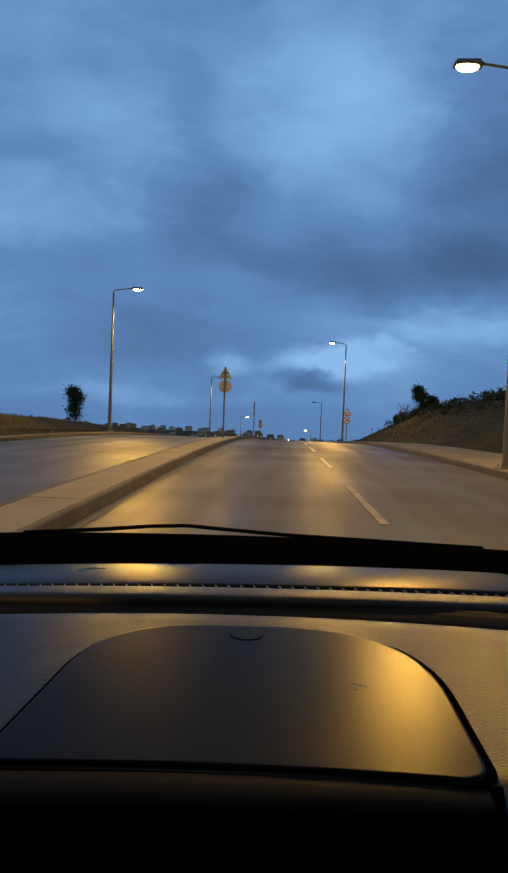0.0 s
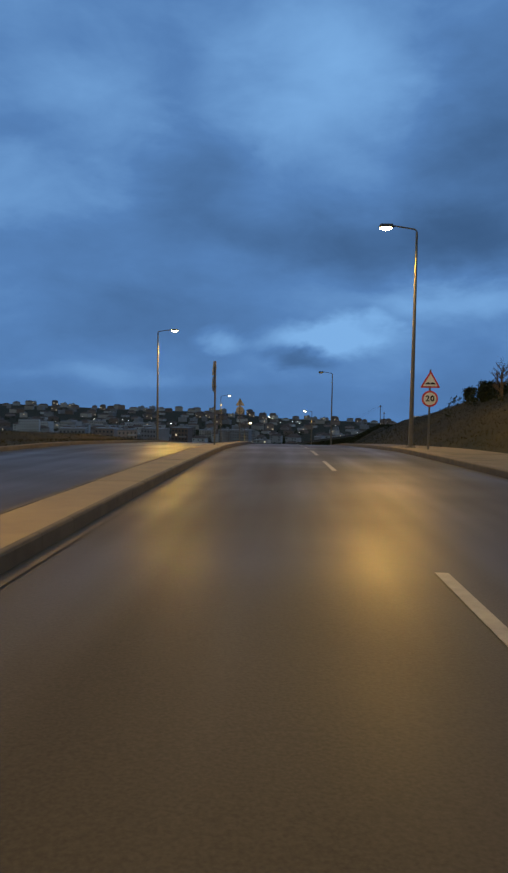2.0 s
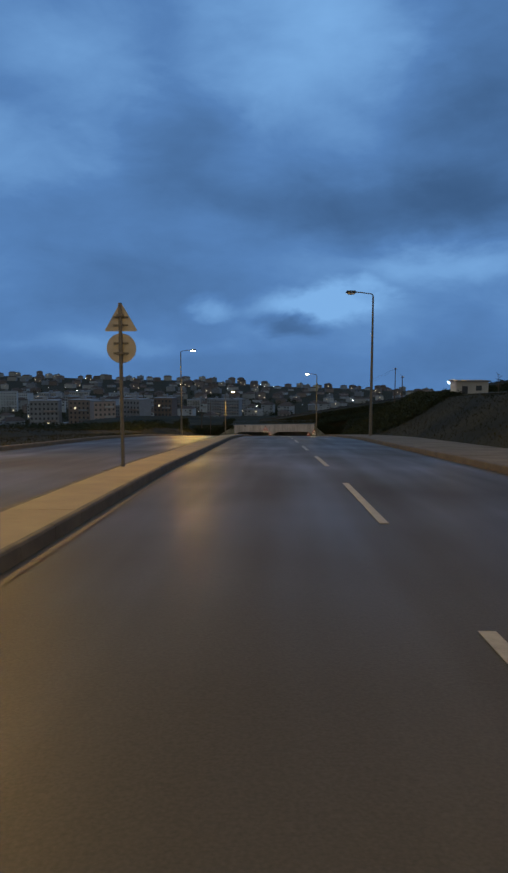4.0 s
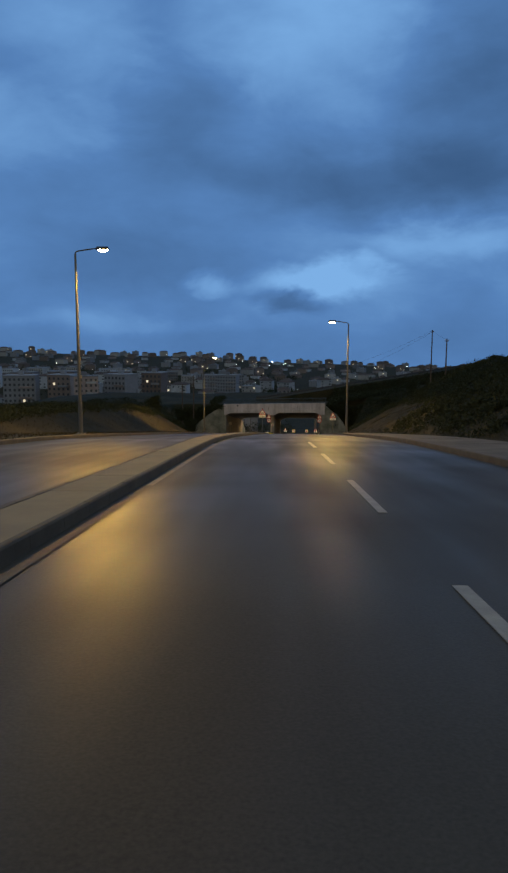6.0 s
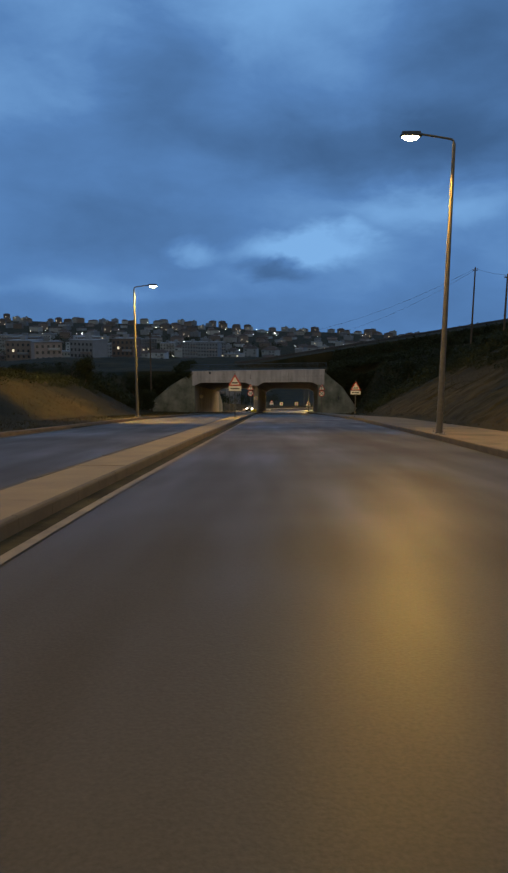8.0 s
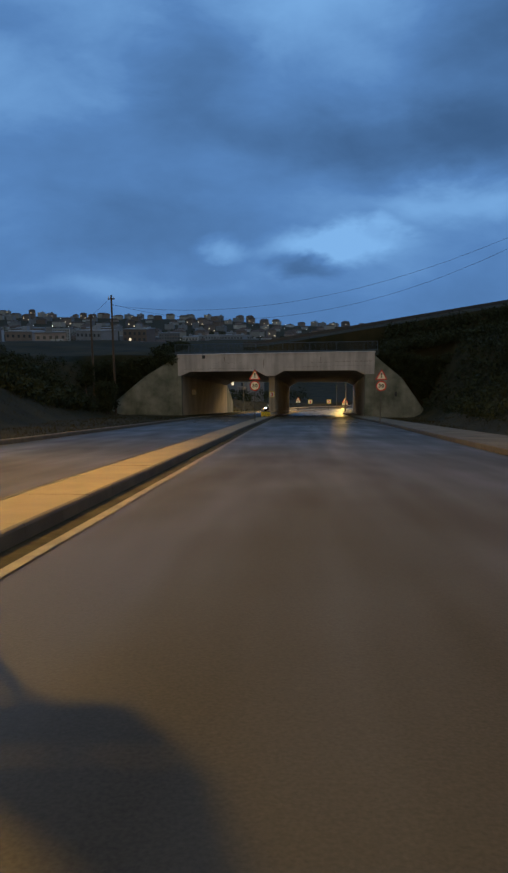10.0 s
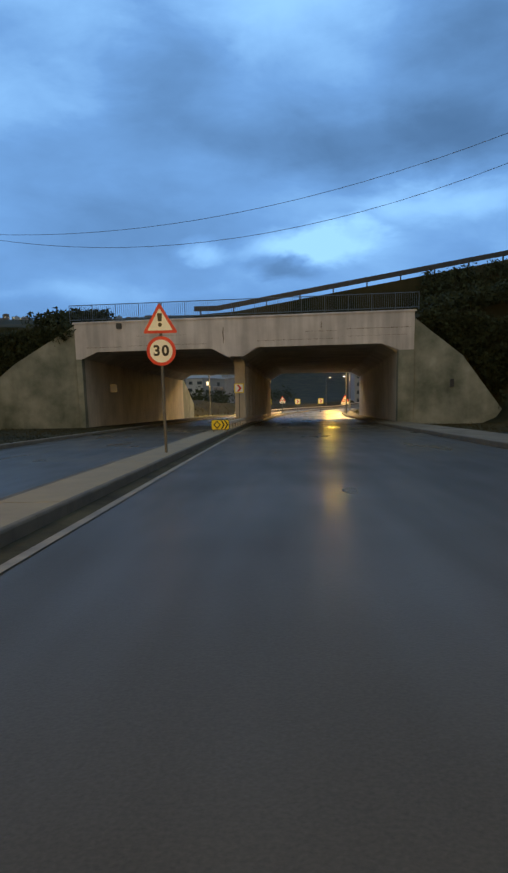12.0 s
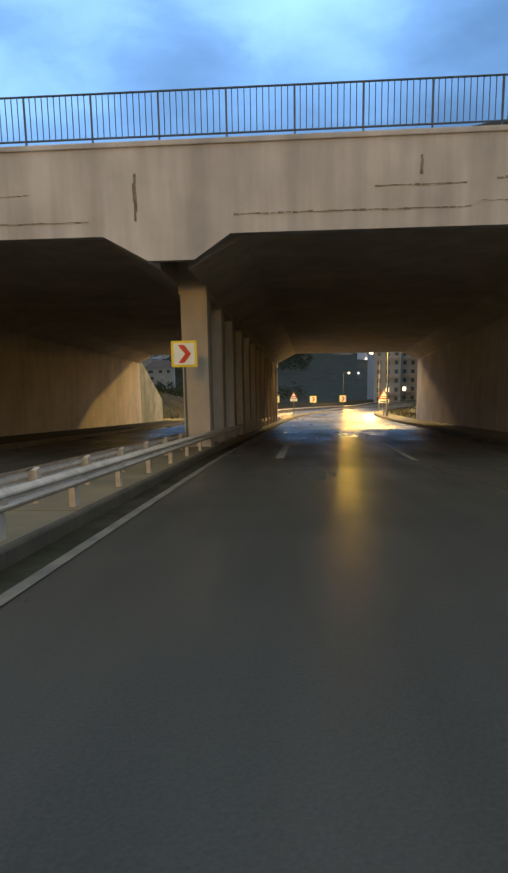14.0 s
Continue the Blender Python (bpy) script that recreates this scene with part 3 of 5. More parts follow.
for xa, xb in ((8.12, 9.12), (-12.62, -12.25)):
    part("front_pier", box((xb - xa, 0.68, 6.0), ((xa + xb) / 2, BRIDGE_A + 0.345, -23.2)), WING, underpass)
# roof slab with haunches, one a bore
for a, b in (("left", "mid_left"), ("mid_right", "right")):
    bm = bmesh.new()
    rows = []
    for yy, tz in ((BRIDGE_A + 0.7, top_a), (BRIDGE_B - 0.03, top_b)):
        xl, xr = wall_x(a, yy) - 0.3, wall_x(b, yy) + 0.3
        rows.append([bm.verts.new(p) for p in ((xl, yy, tz - 0.72), (xl + 1.35, yy, tz), (xr - 1.35, yy, tz), (xr, yy, tz - 0.72), (xr, yy, tz + 0.6), (xl, yy, tz + 0.6))])
    for i in range(6):
        j = (i + 1) % 6
        bm.faces.new((rows[0][i], rows[0][j], rows[1][j], rows[1][i]))
    bm.faces.new(rows[0][::-1])
    bm.faces.new(rows[1])
    bmesh.ops.recalc_face_normals(bm, faces=bm.faces[:])
    part("roof_slab", bm, CONCRETE_IN, underpass)
# the row of round-edged columns between the bores
for k in range(12):
    yy = BRIDGE_A + 3.4 + 2.75 * k
    x = (wall_x("mid_left", yy) + wall_x("mid_right", yy)) / 2
    part("column", box((0.75, 0.95, 5.3), (x, yy, level(yy) + 2.4), 0.16), CONCRETE_IN, underpass)
bm = slab([(wall_x("mid_left", BRIDGE_A + 2.9) + 0.26, BRIDGE_A + 2.9, top_a - 0.32 - 0.95), (wall_x("mid_right", BRIDGE_A + 2.9) - 0.26, BRIDGE_A + 2.9, top_a - 0.32 - 0.95),
           (wall_x("mid_right", BRIDGE_B) - 0.26, BRIDGE_B - 0.75, top_b - 0.95), (wall_x("mid_left", BRIDGE_B) + 0.26, BRIDGE_B - 0.75, top_b - 0.95)], (0, 0, 0.9))
part("column_beam", bm, CONCRETE_IN, underpass)
# drain outlet high on the beam, and a pale plate on the side wall
part("drain_outlet", joined(box((0.36, 0.10, 0.36), (-9.7, BRIDGE_A - 0.04, -18.42), 0.06)), DARKSTEEL, underpass, "dark drain outlet")
part("wall_plate", box((0.5, 0.05, 0.6), (wall_x("left", 270.8) + 0.27, 270.8, -23.1), 0.01), SIGN_BACK, underpass, "pale metal plate")
# deck over the bores
bm = slab([(-14.6, BRIDGE_A + 0.7, DECK), (10.8, BRIDGE_A + 0.7, DECK), (12.8, BRIDGE_B - 0.7, DECK), (-12.6, BRIDGE_B - 0.7, DECK)], (0, 0, -0.45))
part("deck", bm, GROUND, underpass, "dark earth over the bores")
# wing walls: their tops step down from the parapet to the ground
lo = level(BRIDGE_A) - 1.6
part("wing_wall", slab([(9.1, BRIDGE_A + 0.1, lo), (14.6, BRIDGE_A - 1.6, lo), (14.6, BRIDGE_A - 1.6, -24.4), (12.0, BRIDGE_A - 0.8, -20.7), (9.1, BRIDGE_A + 0.1, -18.3)], (0.1, 0.5, 0)), WING, underpass, "sloping concrete wing wall")
part("wing_wall", slab([(-12.6, BRIDGE_A + 0.1, lo), (-20.4, BRIDGE_A - 2.2, lo), (-20.4, BRIDGE_A - 2.2, -24.1), (-16.2, BRIDGE_A - 1.0, -20.6), (-12.6, BRIDGE_A + 0.1, -18.35)], (-0.1, 0.5, 0)), WING, underpass, "sloping concrete wing wall")
for a, b, za, zb in (((wall_x("right", BRIDGE_B) + 0.05, BRIDGE_B), (wall_x("right", BRIDGE_B) + 2.4, BRIDGE_B + 7), -24.9, -28.4), ((wall_x("left", BRIDGE_B) - 0.05, BRIDGE_B), (wall_x("left", BRIDGE_B) + 0.45, BRIDGE_B + 6.5), -25.2, -29.3)):
    k = 1 if a[0] > 0 else -1
    part("wing_wall", slab([(*a, level(BRIDGE_B) - 2.2), (*b, level(b[1]) - 2), (*b, zb), (*a, za)], (0.5 * k, 0, 0)), WING, underpass, "sloping concrete wing wall")


# a dark box on the wall; the shade inside the niche is its colour
part("niche", box((0.24, 0.16, 0.5), (11.4, BRIDGE_A - 0.62, -22.4), 0.02), DARKSTEEL, underpass, "dark niche, its inner shade put into the colour")
# earth heaped behind the wing walls
for pts in (((9.05, 265.4, -18.45), (12.6, 264.9, -21.0), (14.5, 274.0, -17.6), (9.05, 274.0, -18.25)), ((-12.55, 265.4, -18.5), (-16.8, 264.6, -21.0), (-18.0, 274.0, -19.0), (-12.55, 274.0, -18.25))):
    part("earth_fill", slab(pts, (0, 0, -1.5)), GROUND, underpass, "dark earth behind the wing wall")


# ---- railing on the deck ----
def railing(name, x0, x1, y, z_of, height, gap, post_every, mat, label):
    r = thing(name, label, "railing", kind="")
    n = int((x1 - x0) / post_every)
    post_me = None
    for k in range(n + 1):
        x = x0 + k * (x1 - x0) / n
        ob = part("post", box((0.04, 0.04, height), (0, 0, height / 2), 0.005), mat, r) if post_me is None else new("post", post_me)
        post_me = ob.data
        ob.parent = r
        ob.location = (x, y, z_of(x))
    for h in (height, 0.16):
        part("rail", rod((x0, y, z_of(x0) + h), (x1, y, z_of(x1) + h), 0.024, seg=8), mat, r)
    bar_me = None
    m = int((x1 - x0) / gap)
    for k in range(m + 1):
        x = x0 + k * gap
        if abs(((x - x0) / ((x1 - x0) / n)) % 1.0) < 0.04:
            continue
        ob = part("baluster", rod((0, 0, 0.16), (0, 0, height), 0.011, seg=6), mat, r) if bar_me is None else new("baluster", bar_me)
        bar_me = ob.data
        ob.parent = r
        ob.location = (x, y, z_of(x))
    return r


railing("railing", -12.9, 9.4, BRIDGE_A + 0.25, lambda x: -17.98 + 0.017 * (x + 1.75), 1.08, 0.135, 1.40, RAILBLUE, "blue-grey steel railing with thin balusters on the parapet")

# the road above climbs to the right behind the deck, with a steel guard rail along it
RAMP = lambda x: DECK + 0.28 + 0.165 * max(0.0, x + 4.2)
ramp = thing("upper_road", "narrow upper road climbing the hill beside the deck", "road", kind="structure")
bm = bmesh.new()
rows = []
for x in np.arange(-6, 78, 3.0):
    z = RAMP(x)
    foot = z - 6.0 if x > 13 else min(z - 0.3, DECK - 0.3)
    rows.append([bm.verts.new(p) for p in ((x, 268.2 if x > 13 else 274.4, foot), (x, 275.0, z), (x, 281.8, z), (x, 282.4, foot))])
for a, b in zip(rows, rows[1:]):
    for i in range(3):
        bm.faces.new((a[i], a[i + 1], b[i + 1], b[i]))
bm.faces.new(rows[0][::-1])
bm.faces.new(rows[-1])
bmesh.ops.recalc_face_normals(bm, faces=bm.faces[:])
part("embankment", bm, GROUND, ramp)
for yy, hh in ((275.3, 0.52),):
    part("rail_beam", slab([(-6, yy, RAMP(-6) + hh - 0.2), (-4.2, yy, RAMP(-4.2) + hh - 0.2), (77, yy, RAMP(77) + hh - 0.2), (77, yy, RAMP(77) + hh + 0.2), (-4.2, yy, RAMP(-4.2) + hh + 0.2), (-6, yy, RAMP(-6) + hh + 0.2)], (0, 0.06, 0)), DARKSTEEL, ramp)
post_me = None
for x in np.arange(-5.5, 77, 2.6):
    ob = part("rail_post", box((0.1, 0.12, 1.0), (0, 0, 0.22), 0.01), DARKSTEEL, ramp) if post_me is None else new("rail_post", post_me)
    post_me = ob.data
    ob.parent = ramp
    ob.location = (x, 275.48, RAMP(x))


# ---- guard rails along the median under the bridge ----
def w_profile():
    return [(0.0, 0.155), (0.028, 0.135), (0.07, 0.10), (0.078, 0.07), (0.03, 0.02), (0.03, -0.02), (0.078, -0.07), (0.07, -0.10), (0.028, -0.135), (0.0, -0.155)]


def guard_rail(u0, face, y0, y1, label):
    g = thing("guard_rail", label, "guard rail", group="guard rails")
    prof = w_profile()
    sec = lambda y: [(u0 + face * 0.7 * d, 0.50 + 0.64 * h) for d, h in prof] + [(u0 + face * (0.7 * d - 0.006), 0.50 + 0.64 * h) for d, h in prof[::-1]]
    ribbon("rail_beam", sec, y0, y1, 2.0, RAIL_STEEL, g, closed=True)
    me_post = me_block = None
    for y in np.arange(y0 + 0.5, y1 - 0.2, 1.95):
        ob = part("post", box((0.07, 0.15, 0.62), (0, 0, 0.27), 0.008), RAIL_STEEL, g) if me_post is None else new("post", me_post)
        me_post = ob.data
        ob.parent = g
        ob.location = spot(u0 - face * 0.04, y)
        ob = part("spacer", box((0.05, 0.12, 0.12), (0, 0, 0.50), 0.008), RAIL_STEEL, g) if me_block is None else new("spacer", me_block)
        me_block = ob.data
        ob.parent = g
        ob.location = spot(u0 + face * 0.015, y)
    return g


guard_rail(-2.47, 1, 251.9, 318.0, "galvanised W-beam guard rail on short posts beside the columns")
guard_rail(-3.08, -1, 252.2, 318.0, "galvanised W-beam guard rail facing the oncoming lanes")
guard_rail(-9.6, 1, 322.0, 470.0, "galvanised W-beam guard rail round the outside of the bend")

# yellow end marker between the two rails
em = thing("end_marker", "yellow reflective end marker with black chevrons on a guard rail", "road sign", Matrix.Translation(spot(-2.58, 251.3, -0.10)) @ Matrix.Diagonal((0.87, 1, 1, 1)))
part("panel", plate(rounded([(-0.48, 0.35), (0.48, 0.35), (0.48, 0.83), (-0.48, 0.83)], 0.1), 0.03, 0.0), SIGN_BLACK, em)
part("yellow_face", plate(rounded([(-0.455, 0.375), (0.455, 0.375), (0.455, 0.805), (-0.455, 0.805)], 0.08), 0.006, -0.008), SIGN_YELLOW, em)
dia = lambda cx, r: [(cx - r, 0.59), (cx, 0.59 - r), (cx + r, 0.59), (cx, 0.59 + r)]
part("black_diamond", plate(dia(-0.17, 0.2), 0.004, -0.0125), SIGN_BLACK, em)
part("yellow_diamond", plate(dia(-0.17, 0.13), 0.004, -0.017), SIGN_YELLOW, em)
for cx in (0.02, 0.2):
    part("chevron", plate([(cx, 0.79), (cx + 0.075, 0.79), (cx + 0.22, 0.59), (cx + 0.075, 0.39), (cx, 0.39), (cx + 0.145, 0.59)], 0.004, -0.0125), SIGN_BLACK, em)
for sx in (-0.36, 0.36):
    part("bracket_post", box((0.06, 0.06, 0.9), (sx, 0.07, 0.42), 0.006), GALV, em)


# ---- signs ----
def warning_plate(parent, z, side, kind):
    """A red-rimmed warning triangle whose lower edge is at z."""
    h = side * 0.866
    tri = [(-side / 2, z), (side / 2, z), (0, z + h)]
    part("triangle_plate", plate(rounded(tri, side * 0.09), 0.02, 0.0), SIGN_RED, parent)
    s = 0.72
    cz = z + h / 3
    inner = [((p[0]) * s, cz + (p[1] - cz) * s) for p in tri]
    part("triangle_face", plate(rounded(inner, side * 0.05), 0.004, -0.008), SIGN_WHITE, parent, "white inner face")
    if kind == "bump":
        part("pictogram", joined(plate(shifted([(0.13 * side * math.cos(a), 0.10 * side * math.sin(a)) for a in np.linspace(0, math.pi, 9)], -0.12 * side, z + 0.17 * side), 0.003, -0.012),
                                 plate(shifted([(0.13 * side * math.cos(a), 0.10 * side * math.sin(a)) for a in np.linspace(0, math.pi, 9)], 0.12 * side, z + 0.17 * side), 0.003, -0.012)), SIGN_BLACK, parent)
    else:
        part("pictogram", joined(plate(rounded([(-0.045, z + 0.33 * side), (0.045, z + 0.33 * side), (0.06, z + 0.56 * side), (-0.06, z + 0.56 * side)], 0.02), 0.003, -0.012),
                                 plate(shifted(disc(0.05, 14), 0, z + 0.24 * side), 0.003, -0.012)), SIGN_BLACK, parent)


def limit_plate(parent, z, r, text):
    part("round_plate", plate(shifted(disc(r, 36), 0, z), 0.02, 0.0), SIGN_RED, parent)
    part("round_face", plate(shifted(disc(r * 0.78, 36), 0, z), 0.004, -0.008), SIGN_WHITE, parent, "white inner face")
    lettering(text, r * 0.98, SIGN_BLACK, parent, (0, -0.013, z))


def sign_post(parent, height):
    part("post", rod((0, 0.055, -0.25), (0, 0.055, height), 0.038, seg=12), GALV, parent)
    for z in (height - 0.25, height - 1.0):
        part("clamp", box((0.13, 0.09, 0.05), (0, 0.045, z), 0.006), GALV, parent)


def speed_sign(label, text, kind="arrow", side=0.86, r=0.36):
    s = thing("road_sign", label, "road sign", group="road signs")
    sign_post(s, 3.68)
    warning_plate(s, 2.96, side, kind)
    limit_plate(s, 2.53, r, text)
    return s


def stand(u, y, turn=0.0, up=0.17):
    at = spot(u, y, up)
    return Matrix.Translation(at) @ pose(0, 0, 0, 0, 0, turn)


s30 = speed_sign("red and white warning triangle over a 30 limit", "30")
s30.matrix_basis = stand(-2.72, 237.0)
copy_thing(s30, stand(6.15, 236.8))
s20 = speed_sign("red and white warning triangle over a 20 limit", "20", "bump", 0.8, 0.32)
s20.matrix_basis = stand(6.0, 64.6, up=-0.35)
hump = thing("road_sign", "warning triangle with twin humps above a blank plate on a post", "road sign", group="road signs")
sign_post(hump, 2.75)
warning_plate(hump, 2.02, 0.8, "bump")
part("supplement_plate", plate(rounded([(-0.38, 1.70), (0.38, 1.70), (0.38, 1.99), (-0.38, 1.99)], 0.04), 0.02, 0.0), SIGN_WHITE, hump)
part("supplement_band", plate([(-0.27, 1.81), (0.27, 1.81), (0.27, 1.87), (-0.27, 1.87)], 0.003, -0.006), SIGN_BLACK, hump)
hump.matrix_basis = stand(-2.75, 192.6)
copy_thing(hump, stand(5.85, 203.0))


def sign_backs(m, kind):
    s = thing("road_sign", "grey metal back of a two-plate road sign on the median", "road sign", m, group="road signs")
    sign_post(s, 3.3)
    if kind == "octagon":
        part("triangle_plate", plate(rounded([(-0.34, 2.74), (0.34, 2.74), (0, 3.33)], 0.06), 0.02, 0.11), SIGN_BACK, s)
    else:
        part("square_plate", plate(rounded([(-0.26, 2.72), (0.26, 2.72), (0.26, 3.26), (-0.26, 3.26)], 0.05), 0.02, 0.11), SIGN_BACK, s)
    part("round_plate", plate(shifted(disc(0.30, 30), 0, 2.40), 0.02, 0.11), SIGN_BACK, s)
    for z in (2.3, 2.5, 2.86, 3.02):
        part("stiffener", box((0.3, 0.03, 0.035), (0, 0.09, z), 0.004), GALV, s)
    return s


sign_backs(stand(-2.55, 32.2), "octagon")
sign_backs(stand(-2.95, 90.0), "octagon")
edge_sign = sign_backs(stand(-2.55, 65.5, 86) @ Matrix.Diagonal((1.05, 1.05, 1.05, 1)), "octagon")
tagged(edge_sign, "narrow sign on a median post turned almost edge on")


def chevron_board(m, label):
    s = thing("chevron_sign", label, "road sign", m, group="chevron boards")
    part("board", plate(rounded([(-0.37, 1.95), (0.37, 1.95), (0.37, 2.7), (-0.37, 2.7)], 0.05), 0.025, 0.0), SIGN_YELLOW, s, "yellow border")
    part("board_face", plate(rounded([(-0.3, 2.02), (0.3, 2.02), (0.3, 2.63), (-0.3, 2.63)], 0.03), 0.004, -0.008), SIGN_WHITE, s, "white face")
    part("chevron", plate([(-0.17, 2.58), (0.0, 2.58), (0.2, 2.325), (0.0, 2.07), (-0.17, 2.07), (0.03, 2.325)], 0.004, -0.013), SIGN_RED, s, "red arrow")
    part("post", rod((0, 0.05, -0.9), (0, 0.05, 2.6), 0.032, seg=10), GALV, s)
    return s


chev = chevron_board(stand(-2.7, 265.3, up=0.62) @ Matrix.Diagonal((0.83, 1, 0.83, 1)), "white board with a red arrow and yellow rim on a post")
# boards and warning signs round the outside of the bend
for x, y, z in ((-0.7, 349.0, -34.6), (4.7, 350.0, -34.8), (9.1, 351.0, -34.9)):
    copy_thing(chev, Matrix.Translation((x, y, z - 2.325 * 1.6)) @ Matrix.Diagonal((1.6, 1.0, 1.6, 1)))
for x, y, z in ((1.85, 349.0, -34.75), (10.2, 317.5, -30.6)):
    copy_thing(hump, Matrix.Translation((x, y, z - 2.3 * 1.35)) @ Matrix.Diagonal((1.35, 1.0, 1.35, 1)))

# ---- kerbs, median, pavements, markings ----
def stones(name, section, y0, y1, length, gap, mat, label):
    """Kerb stones laid end to end along the road, each with its own joints, in one mesh."""
    verts, faces = [], []
    y = y0
    while y < y1:
        a, b = section(y), section(min(y + length - gap, y1))
        ya, yb = y, min(y + length - gap, y1)
        lift = random.uniform(-0.003, 0.003)
        k, n = len(verts), len(a)
        verts += [spot(u, ya, h + lift)[:] for u, h in a] + [spot(u, yb, h + lift)[:] for u, h in b]
        for i in range(n):
            j = (i + 1) % n
            faces.append((k + i, k + j, k + n + j, k + n + i))
        faces.append(tuple(range(k, k + n))[::-1])
        faces.append(tuple(range(k + n, k + 2 * n)))
        y += length
    me = bpy.data.meshes.new(name)
    me.from_pydata(verts, [], faces)
    bm = bmesh.new()
    bm.from_mesh(me)
    bmesh.ops.recalc_face_normals(bm, faces=bm.faces[:])
    bm.to_mesh(me)
    bm.free()
    me.materials.append(mat)
    return tagged(new(name, me), label, "kerb", kind="structure")


def kerb_section(u, face, h=0.20, w=0.16):
    """face +1: its exposed side looks to +x."""
    return [(u, -0.1), (u, h - 0.03), (u - face * 0.012, h - 0.008), (u - face * 0.03, h), (u - face * w, h), (u - face * w, -0.1)]


stones("median_kerb", lambda y: kerb_section(kerb_edge(y), 1, 0.17, 0.07), -50, 470, 1.0, 0.005, KERB, "weathered grey concrete kerb stones along the median")
stones("median_kerb_far", lambda y: kerb_section(median_far(y), -1, 0.17, 0.12), -50, 470, 1.0, 0.005, KERB, "weathered grey kerb stones facing the oncoming lanes")
stones("median_paving", lambda y: [(kerb_edge(y) - 0.075, 0.0), (kerb_edge(y) - 0.075, 0.168), (median_far(y) + 0.125, 0.168), (median_far(y) + 0.125, 0.0)], -50, 470, 2.0, 0.004, PAVING, "pale sandy concrete paving on top of the median")
stones("pavement_kerb", lambda y: kerb_section(right_edge(y), -1, 0.17), -50, 470, 1.0, 0.005, KERB, "grey kerb stones along the pavement")
stones("pavement", lambda y: [(right_edge(y) + 0.17, -0.1), (right_edge(y) + 0.17, 0.163), (7.95, 0.19), (7.95, -0.1)], -50, 470, 2.5, 0.006, WALK, "pale dusty concrete pavement slabs")
stones("verge_kerb", lambda y: kerb_section(LEFT_EDGE, 1, 0.16), -50, 470, 1.0, 0.005, KERB, "low kerb stones at the far verge")


def marking(name, corners, label, mat=PAINT):
    """Road paint as a thin raised sheet; corners (across, along)."""
    bm = bmesh.new()
    lo = [bm.verts.new(spot(u, y, 0.034)) for u, y in corners]
    hi = [bm.verts.new(spot(u, y, 0.040)) for u, y in corners]
    n = len(lo)
    bm.faces.new(hi)
    for i in range(n):
        bm.faces.new((lo[i], lo[(i + 1) % n], hi[(i + 1) % n], hi[i]))
    bmesh.ops.recalc_face_normals(bm, faces=bm.faces[:])
    return tagged(part(name, bm, mat), label, "road marking", "lane dashes" if name == "lane_dash" else "road paint", "structure")


STARTS = (-8.5, -0.5, 8.0, 16.05, 23.8, 31.3, 38.6, 45.8, 53.0, 60.4, 68.2, 75.9, 84.0, 92.2, 100.4, 108.4, 116.2, 123.2, 130.2, 136.9, 146.0)
for a, b in zip(STARTS, STARTS[1:]):
    if a == 45.8:
        continue  # worn away
    n = min(4.5, (b - a) * 0.52)
    c = float(np.interp(a, (0, 50, 90, 120), (1.28, 1.36, 1.42, 1.28)))
    marking("lane_dash", [(c - 0.055, a), (c + 0.055, a), (c + 0.055, a + n / 2), (c + 0.055, a + n), (c - 0.055, a + n), (c - 0.055, a + n / 2)], "worn white dash of the lane line", WORN_PAINT if a < 12 else PAINT)
for name, at, half, y0, y1, mat, label in (("edge_line", edge_mark, 0.06, 126, 460, WORN_PAINT, "white edge line along the median kerb"),
                                            ("edge_line_faded", edge_mark, 0.06, -46, 126, FADED_PAINT, "almost worn-off edge line along the median kerb"),
                                            ("edge_line_far", lambda y: -8.88, 0.06, -46, 460, FADED_PAINT, "faded white edge line of the oncoming lanes")):
    ob = ribbon(name, lambda y: [(at(y) - half, 0.012), (at(y) + half, 0.014)], y0, y1, 2.0, mat)
    tagged(ob, label, "road marking", kind="structure")
tagged(ribbon("gutter", lambda y: [(kerb_edge(y) - 0.01, 0.009), (kerb_edge(y) + 0.06, 0.012), (edge_mark(y) - 0.07, 0.007)], 140, 460, 2.0, GUTTER), "dark dirt gathered in the gutter along the median", "gutter", kind="structure")
# turn arrow under the bridge, and dashes between the lanes there
sh = lambda pts, du, dy: [(p[0] + du, p[1] + dy) for p in pts]
marking("turn_arrow", sh([(-0.10, 0), (0.10, 0), (0.09, 5.2), (-0.09, 5.2)], -0.46, 264.9), "white stem of a painted turn arrow")
marking("turn_arrow", sh([(-0.09, 5.22), (0.10, 5.22), (0.22, 5.75), (0.22, 5.2), (0.46, 6.6), (0.22, 7.9), (0.22, 7.0), (-0.30, 7.4), (-0.30, 6.6)], -0.46, 264.9), "white head of a painted turn arrow")
for u, y, n in ((2.58, 264.0, 7.0), (2.55, 276.0, 3.0), (2.55, 285.0, 3.0)):
    marking("lane_dash", [(u - 0.065, y), (u + 0.065, y), (u + 0.065, y + n), (u - 0.065, y + n)], "worn white dash of the lane line")


